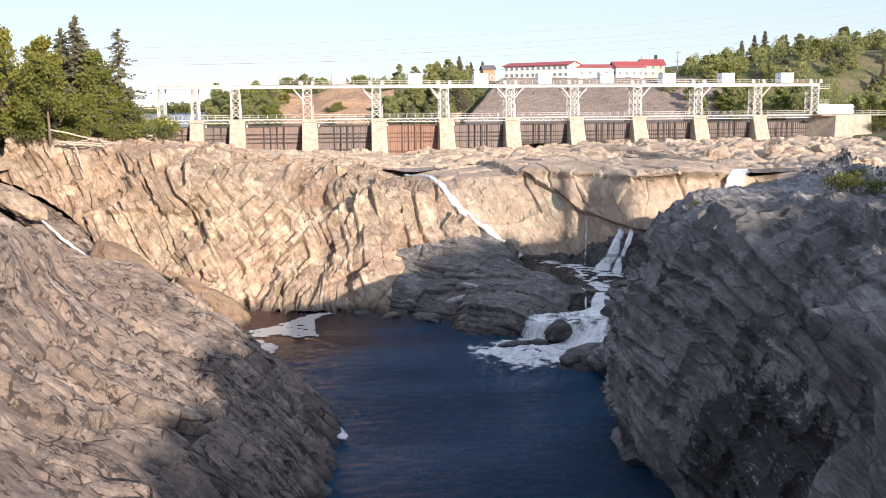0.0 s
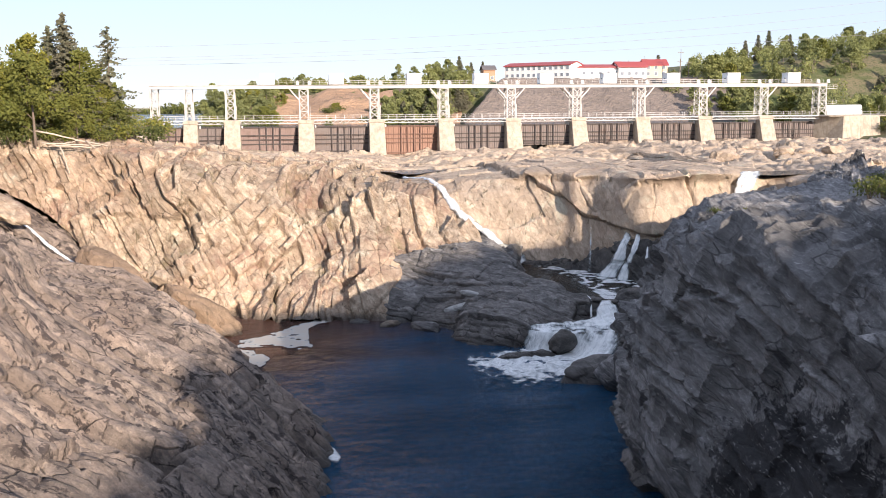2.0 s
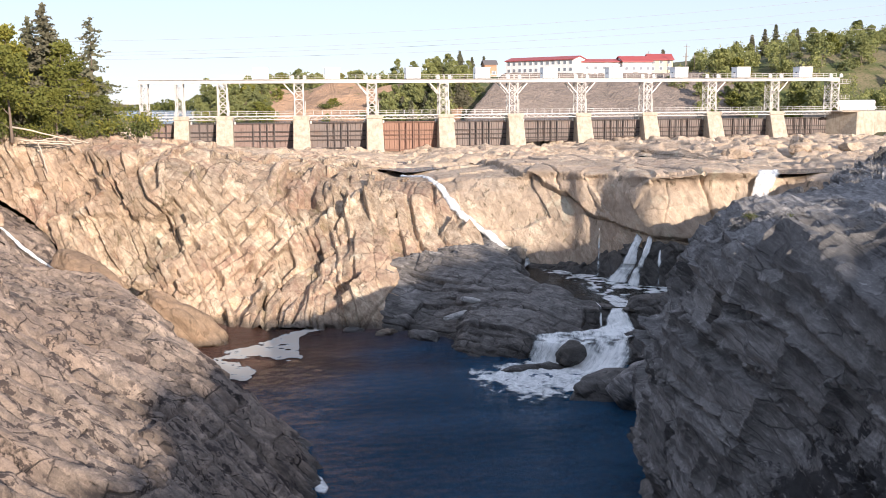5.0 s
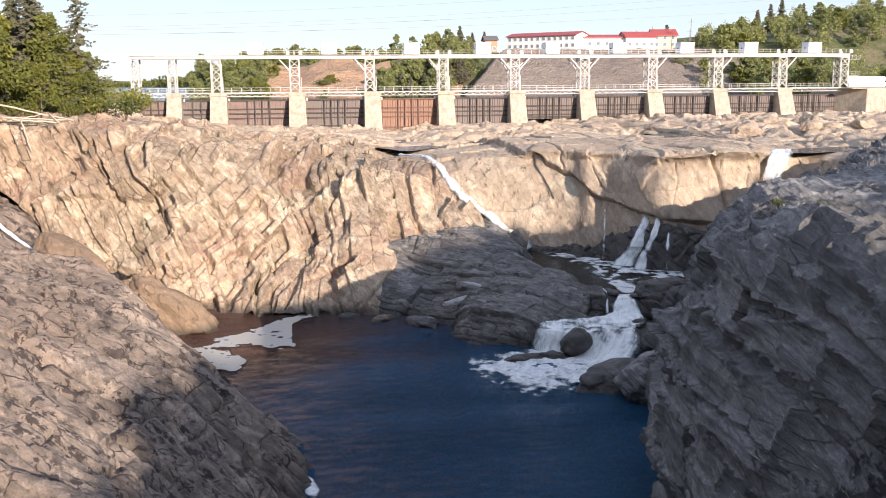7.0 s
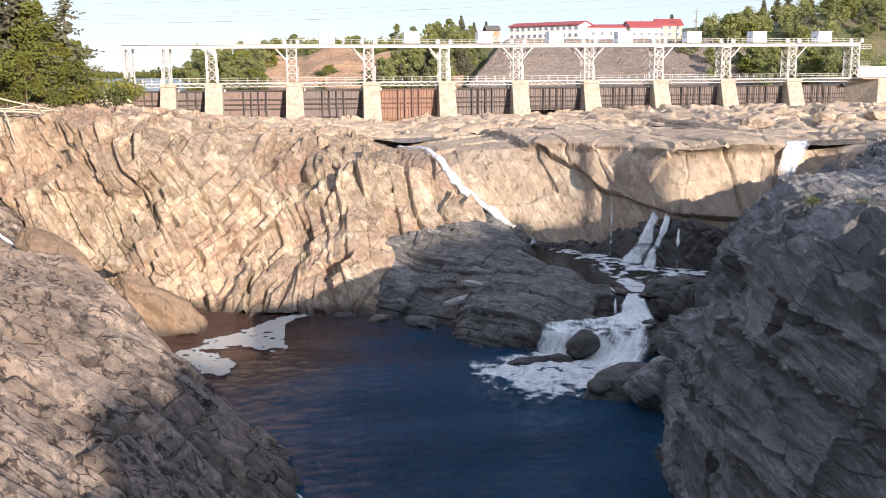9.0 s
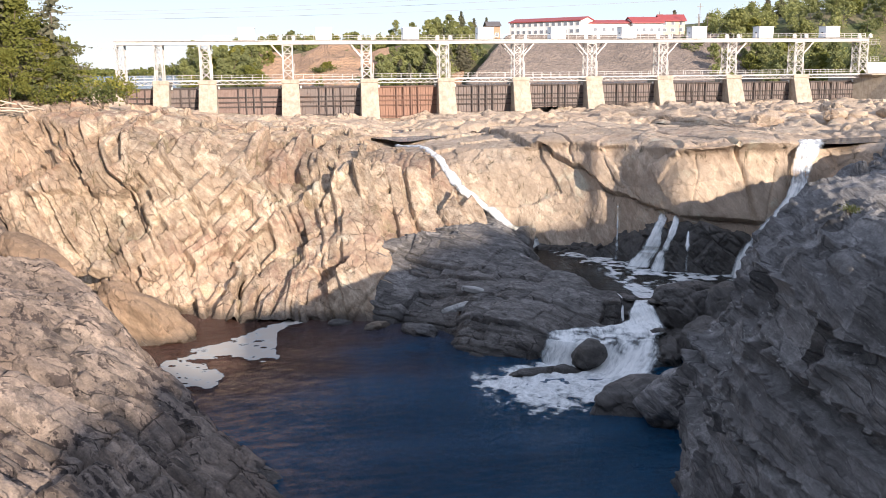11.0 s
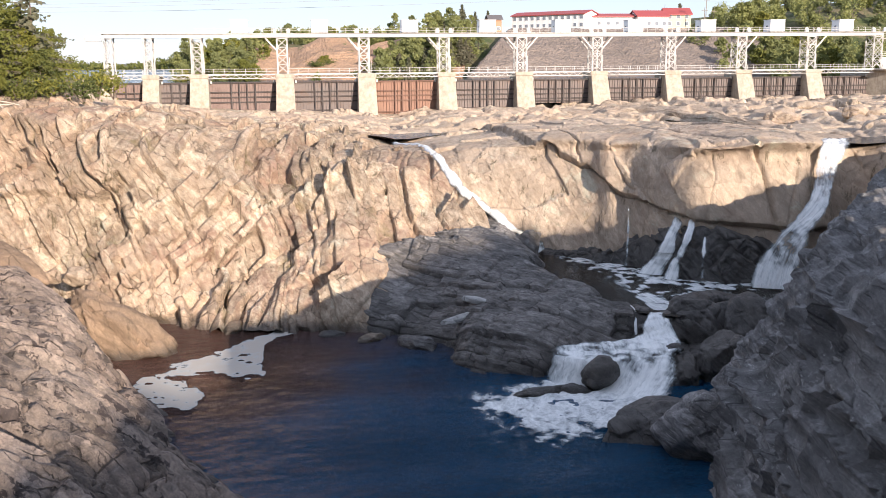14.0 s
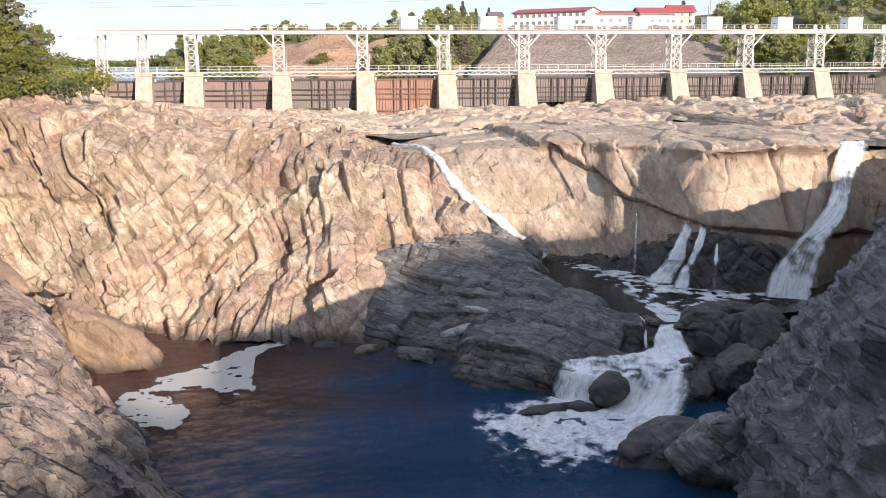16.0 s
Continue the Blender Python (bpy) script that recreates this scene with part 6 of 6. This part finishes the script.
water_sheet("basin_foam", BASIN, 120, 110, LACE, "streaks and patches of white foam on the upper basin", (0.9, 0.75, 0.5, 0.5, 1.0), 0.06, "foam", 0.6)

# ---- rocks in the water ----
STEP = [
    [(-12.0, -131.6, -1), (-8.4, -133.0, -1), (-6.8, -135.2, -1), (-3, -137.2, -1), (3, -137.6, -1)],
    [(-11.6, -130.8, 1.7), (-8.1, -132.0, 1.8), (-6.6, -134.2, 1.9), (-2.8, -136.2, 1.8), (3.4, -136.6, 1.9)],
    [(-11, -128.8, 2.1), (-7, -128.2, 2.1), (-4, -128.2, 2.1), (0, -128.0, 2.1), (7, -130.4, 2.4)],
]
rock_sheet("step_rock", STEP, 130, 70, ROCK_DARK, [((2.5, 2, 1.2), 0.35, 0.2, 0.15, 0.3, 0.8)], "dark wet rock step under the cascade", 0.15, 81)
LIP = [
    [(-1.5, -129.4, 1.5), (1.2, -131.2, 1.5), (4.2, -132.2, 1.5), (9, -132, 1.5)],
    [(-1.0, -128.4, 5.2), (1.4, -130.0, 4.6), (3.8, -130.8, 5.1), (9, -130.2, 6)],
    [(0, -124.5, 4.5), (3, -126.4, 4.4), (5.6, -126.6, 4.5), (10, -127, 4.6)],
]
rock_sheet("lip_rock", LIP, 100, 50, ROCK_DARK, [((2.5, 2, 1.2), 0.4, 0.2, 0.2, 0.3, 0.8)], "dark wet rock lip of the upper basin", 0.15, 83)


def boulder(label, at, size, turn, material, seed, rough=0.3, group="boulders"):
    bm = bmesh.new()
    bmesh.ops.create_icosphere(bm, subdivisions=5 if max(size) > 2.4 else 4, radius=1.0)
    co = np.array([v.co[:] for v in bm.verts])
    co = np.sign(co) * np.abs(co) ** 0.8
    size = np.array(size)
    s, j, own = blocks(co * size + seed * 7.1, tuple(size * 0.75), seed, 0.5)
    cuts = np.random.default_rng(seed + 500).normal(size=(11, 3))
    cuts /= np.linalg.norm(cuts, axis=1, keepdims=True)
    away = (co / np.linalg.norm(co, axis=1, keepdims=True)) @ cuts.T
    flat_r = np.min(np.where(away > 0.05, 0.88 / np.maximum(away, 0.05), 9.0), axis=1)       # broken flat faces
    r = np.minimum(1.05, flat_r / np.linalg.norm(co, axis=1)) + 0.5 * rough * s + 0.06 * fbm(co * 0.9 + seed, 3, seed) - 0.05 * j
    fine, seam, _ = blocks(co * size + seed * 3.3, tuple(size * 0.3), seed + 60, 0.5)
    r = r + 0.05 * fine - 0.025 * seam + 0.03 * fbm(co * 4 + seed, 3, seed + 61)
    co = co * r[:, None] * size
    tone_ = own
    for v, c in zip(bm.verts, co):
        v.co = c
    me = from_bm("boulder", bm, material, True)
    me.attributes.new("block", "FLOAT", "POINT").data.foreach_set("value", (0.35 + 0.3 * tone_).astype(np.float32))
    ob = tagged(new("boulder", me), label, "boulder", group)
    ob.matrix_world = pose(*at, *turn)
    return ob


boulder("large smooth orange-tan boulder at the pool's edge", (-53.0, -117.8, 2.6), (6.6, 2.7, 2.7), (8, 27, -14), ROCK_TAWNY, 1, 0.5)
boulder("large flat tan boulder in the side gully", (-65.5, -111.0, 8.4), (5.2, 2.6, 1.7), (4, 24, -30), ROCK_TAWNY, 2)
boulder("long tan slab lying above the side gully", (-83.5, -103.0, 17.6), (7.5, 2.8, 1.5), (0, 22, -24), ROCK_TAN, 3)
boulder("small tan boulder wedged in the side gully", (-58.6, -108.2, 6.4), (1.5, 1.2, 1.0), (10, 5, 20), ROCK_TAN, 4)
boulder("small tan boulder wedged in the side gully", (-60.8, -109.6, 6.8), (1.1, 0.9, 0.8), (10, 15, 70), ROCK_TAN, 5)
boulder("dark wet boulder at the foot of the gorge wall", (-5.2, -147.2, 0.3), (4.6, 2.9, 2.0), (0, -8, 12), ROCK_DARK, 6)
boulder("dark wet boulder at the foot of the gorge wall", (-3.0, -151.2, 1.3), (4.0, 3.2, 3.0), (0, 5, 40), ROCK_GREY, 7)
boulder("low dark rock awash below the cascade", (-11.8, -137.0, -0.15), (3.4, 0.9, 0.75), (0, 0, 14), ROCK_DARK, 8)
boulder("low dark rock awash below the cascade", (-9.0, -137.4, -0.1), (1.5, 0.9, 0.9), (0, 0, -20), ROCK_DARK, 9)
boulder("dark rock splitting the step falls", (-6.6, -136.7, 1.3), (2.1, 1.4, 1.7), (12, 8, 30), ROCK_DARK, 10, 0.55)
boulder("dark wet rock filling the gap beside the cascade", (6.4, -135.6, 1.8), (3.2, 2.2, 2.4), (0, 0, 35), ROCK_DARK, 17)
boulder("small dark rock in the white water", (1.6, -134.4, 2.7), (0.9, 0.6, 0.5), (0, 0, 10), ROCK_DARK, 11)
boulder("dark rock beside the basin lip", (5.8, -128.6, 4.8), (2.8, 2.0, 1.5), (0, 0, 25), ROCK_DARK, 12)
boulder("dark rock beside the basin lip", (10.8, -131.0, 3.6), (3.4, 2.6, 3.2), (0, 0, 60), ROCK_DARK, 16)
boulder("dark rock between basin streams", (9.5, -125.0, 4.9), (2.6, 1.6, 0.9), (0, 0, -15), ROCK_DARK, 13)
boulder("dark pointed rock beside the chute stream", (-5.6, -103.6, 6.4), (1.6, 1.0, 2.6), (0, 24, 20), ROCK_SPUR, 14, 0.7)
boulder("large grey layered block beside the large fall", (20.5, -139.5, 15.5), (5.0, 3.0, 3.4), (0, -10, 35), ROCK_GREY, 15)
for n, (x, y, s) in enumerate(((-30.5, -114.8, 0.9), (-26.2, -117.4, 1.1), (-41.5, -110.6, 1.3), (-21.6, -120.2, 1.6))):
    boulder("brown boulder along the waterline", (x, y, 0.0), (1.6 * s, 0.9 * s, 0.6 * s), (0, 0, 40 * n), ROCK_TAN if n % 3 else ROCK_GREY, 20 + n, group="boulders along the waterline")
for n in range(26):
    x, y = 44 + 60 * rng.random(), -104 + 60 * rng.random()
    s = 0.7 + 1.3 * rng.random()
    boulder("loose tan rock on the shelf", (x, y, rest_z(x, y, 20.5) + 0.2 * s), (1.5 * s, 1.1 * s, 0.7 * s), (0, 0, 360 * rng.random()), ROCK_PALE, 40 + n,
            group="loose rocks on the shelf")

PALE_STONE = rock_material("pale_grey_stone", (0.62, 0.61, 0.58), (0.4, 0.39, 0.37), (0.5, 0.48, 0.45), tone=0.1)
boulder("long pale grey slab lying on the dark spur", (-17.0, -122.4, rest_z(-17.0, -122.4, 4.4) + 0.25), (2.6, 0.55, 0.42), (0, -8, 14), PALE_STONE, 70, 0.1, "pale slabs on the spur")
boulder("short pale grey slab lying on the dark spur", (-15.4, -121.6, rest_z(-15.4, -121.6, 4.6) + 0.3), (1.5, 0.5, 0.4), (0, 14, 8), PALE_STONE, 71, 0.1, "pale slabs on the spur")


# ---- driftwood ----
def log(label, a, b, r, seed, material=DRIFTWOOD):
    g = np.random.default_rng(seed)
    bm = bmesh.new()
    a, b = Vector(a), Vector(b)
    pts = [a.lerp(b, f) + Vector(g.normal(size=3) * 0.4 * r) for f in np.linspace(0, 1, 9)]
    add_tube(bm, pts, [float(r * (1.1 - 0.5 * f) * (0.9 + 0.2 * g.random())) for f in np.linspace(0, 1, 9)], 9)
    for k in (3, 5, 6):
        tip = pts[k] + Vector(g.normal(size=3)) * r * 3.2
        add_tube(bm, [pts[k], tip], [r * 0.35, r * 0.12], 5)
    return tagged(new("driftwood_log", from_bm("driftwood_log", bm, material, True)), label, "log", "driftwood logs")


log("brown dead log lying on the rock slope", (-59.2, -151.5, rest_z(-59.2, -151.5, 14.6) + 0.2), (-54.3, -150.3, rest_z(-54.3, -150.3, 13) + 0.25), 0.22, 1, DEADWOOD)
for n, (a, b, r) in enumerate((((-80.5, -84.6, 27.2), (-69.5, -84.2, 24.6), 0.14), ((-79.5, -85.5, 25.2), (-70.5, -84.5, 24.7), 0.13), ((-77.8, -86.0, 24.9), (-71.5, -85.0, 24.3), 0.16),
                               ((-72.8, -85.0, 25.6), (-68.4, -87.6, 22.0), 0.1), ((-76.4, -86.6, 24.9), (-74.6, -89.5, 20.5), 0.12), ((-78.5, -85.2, 24.6), (-73.8, -84.4, 25.6), 0.12))):
    log("bleached driftwood pole stranded on the cliff edge", a, b, r, 10 + n)

# ---- bushes on the rock ----
for x, y, z, s in ((2.0, -186, 22.6, 1.0), (3.4, -185.5, 22.7, 1.3), (4.8, -186.5, 22.8, 0.9), (-7.8, -187, 22.6, 0.4), (-8.8, -184, 21.8, 0.35), (0.4, -196, 22.8, 0.5), (12, -172, 22.4, 0.7), (-3.6, -203, 23.2, 0.5)):
    plant((bush_a, bush_b)[int(x) % 2], x, y, rest_z(x, y, z) - 0.05, s, "bushes on the right wall")
for x, y, z, s in ((-72, -140, 20.6, 1.1), (-76, -136, 22.0, 2.2), (-73.5, -146, 22.5, 1.6), (-78, -128, 21, 1.6), (-64.0, -85.5, 23.2, 0.8)):
    plant(bush_b, x, y, rest_z(x, y, z) - 0.05, s, "bushes on the left slope")
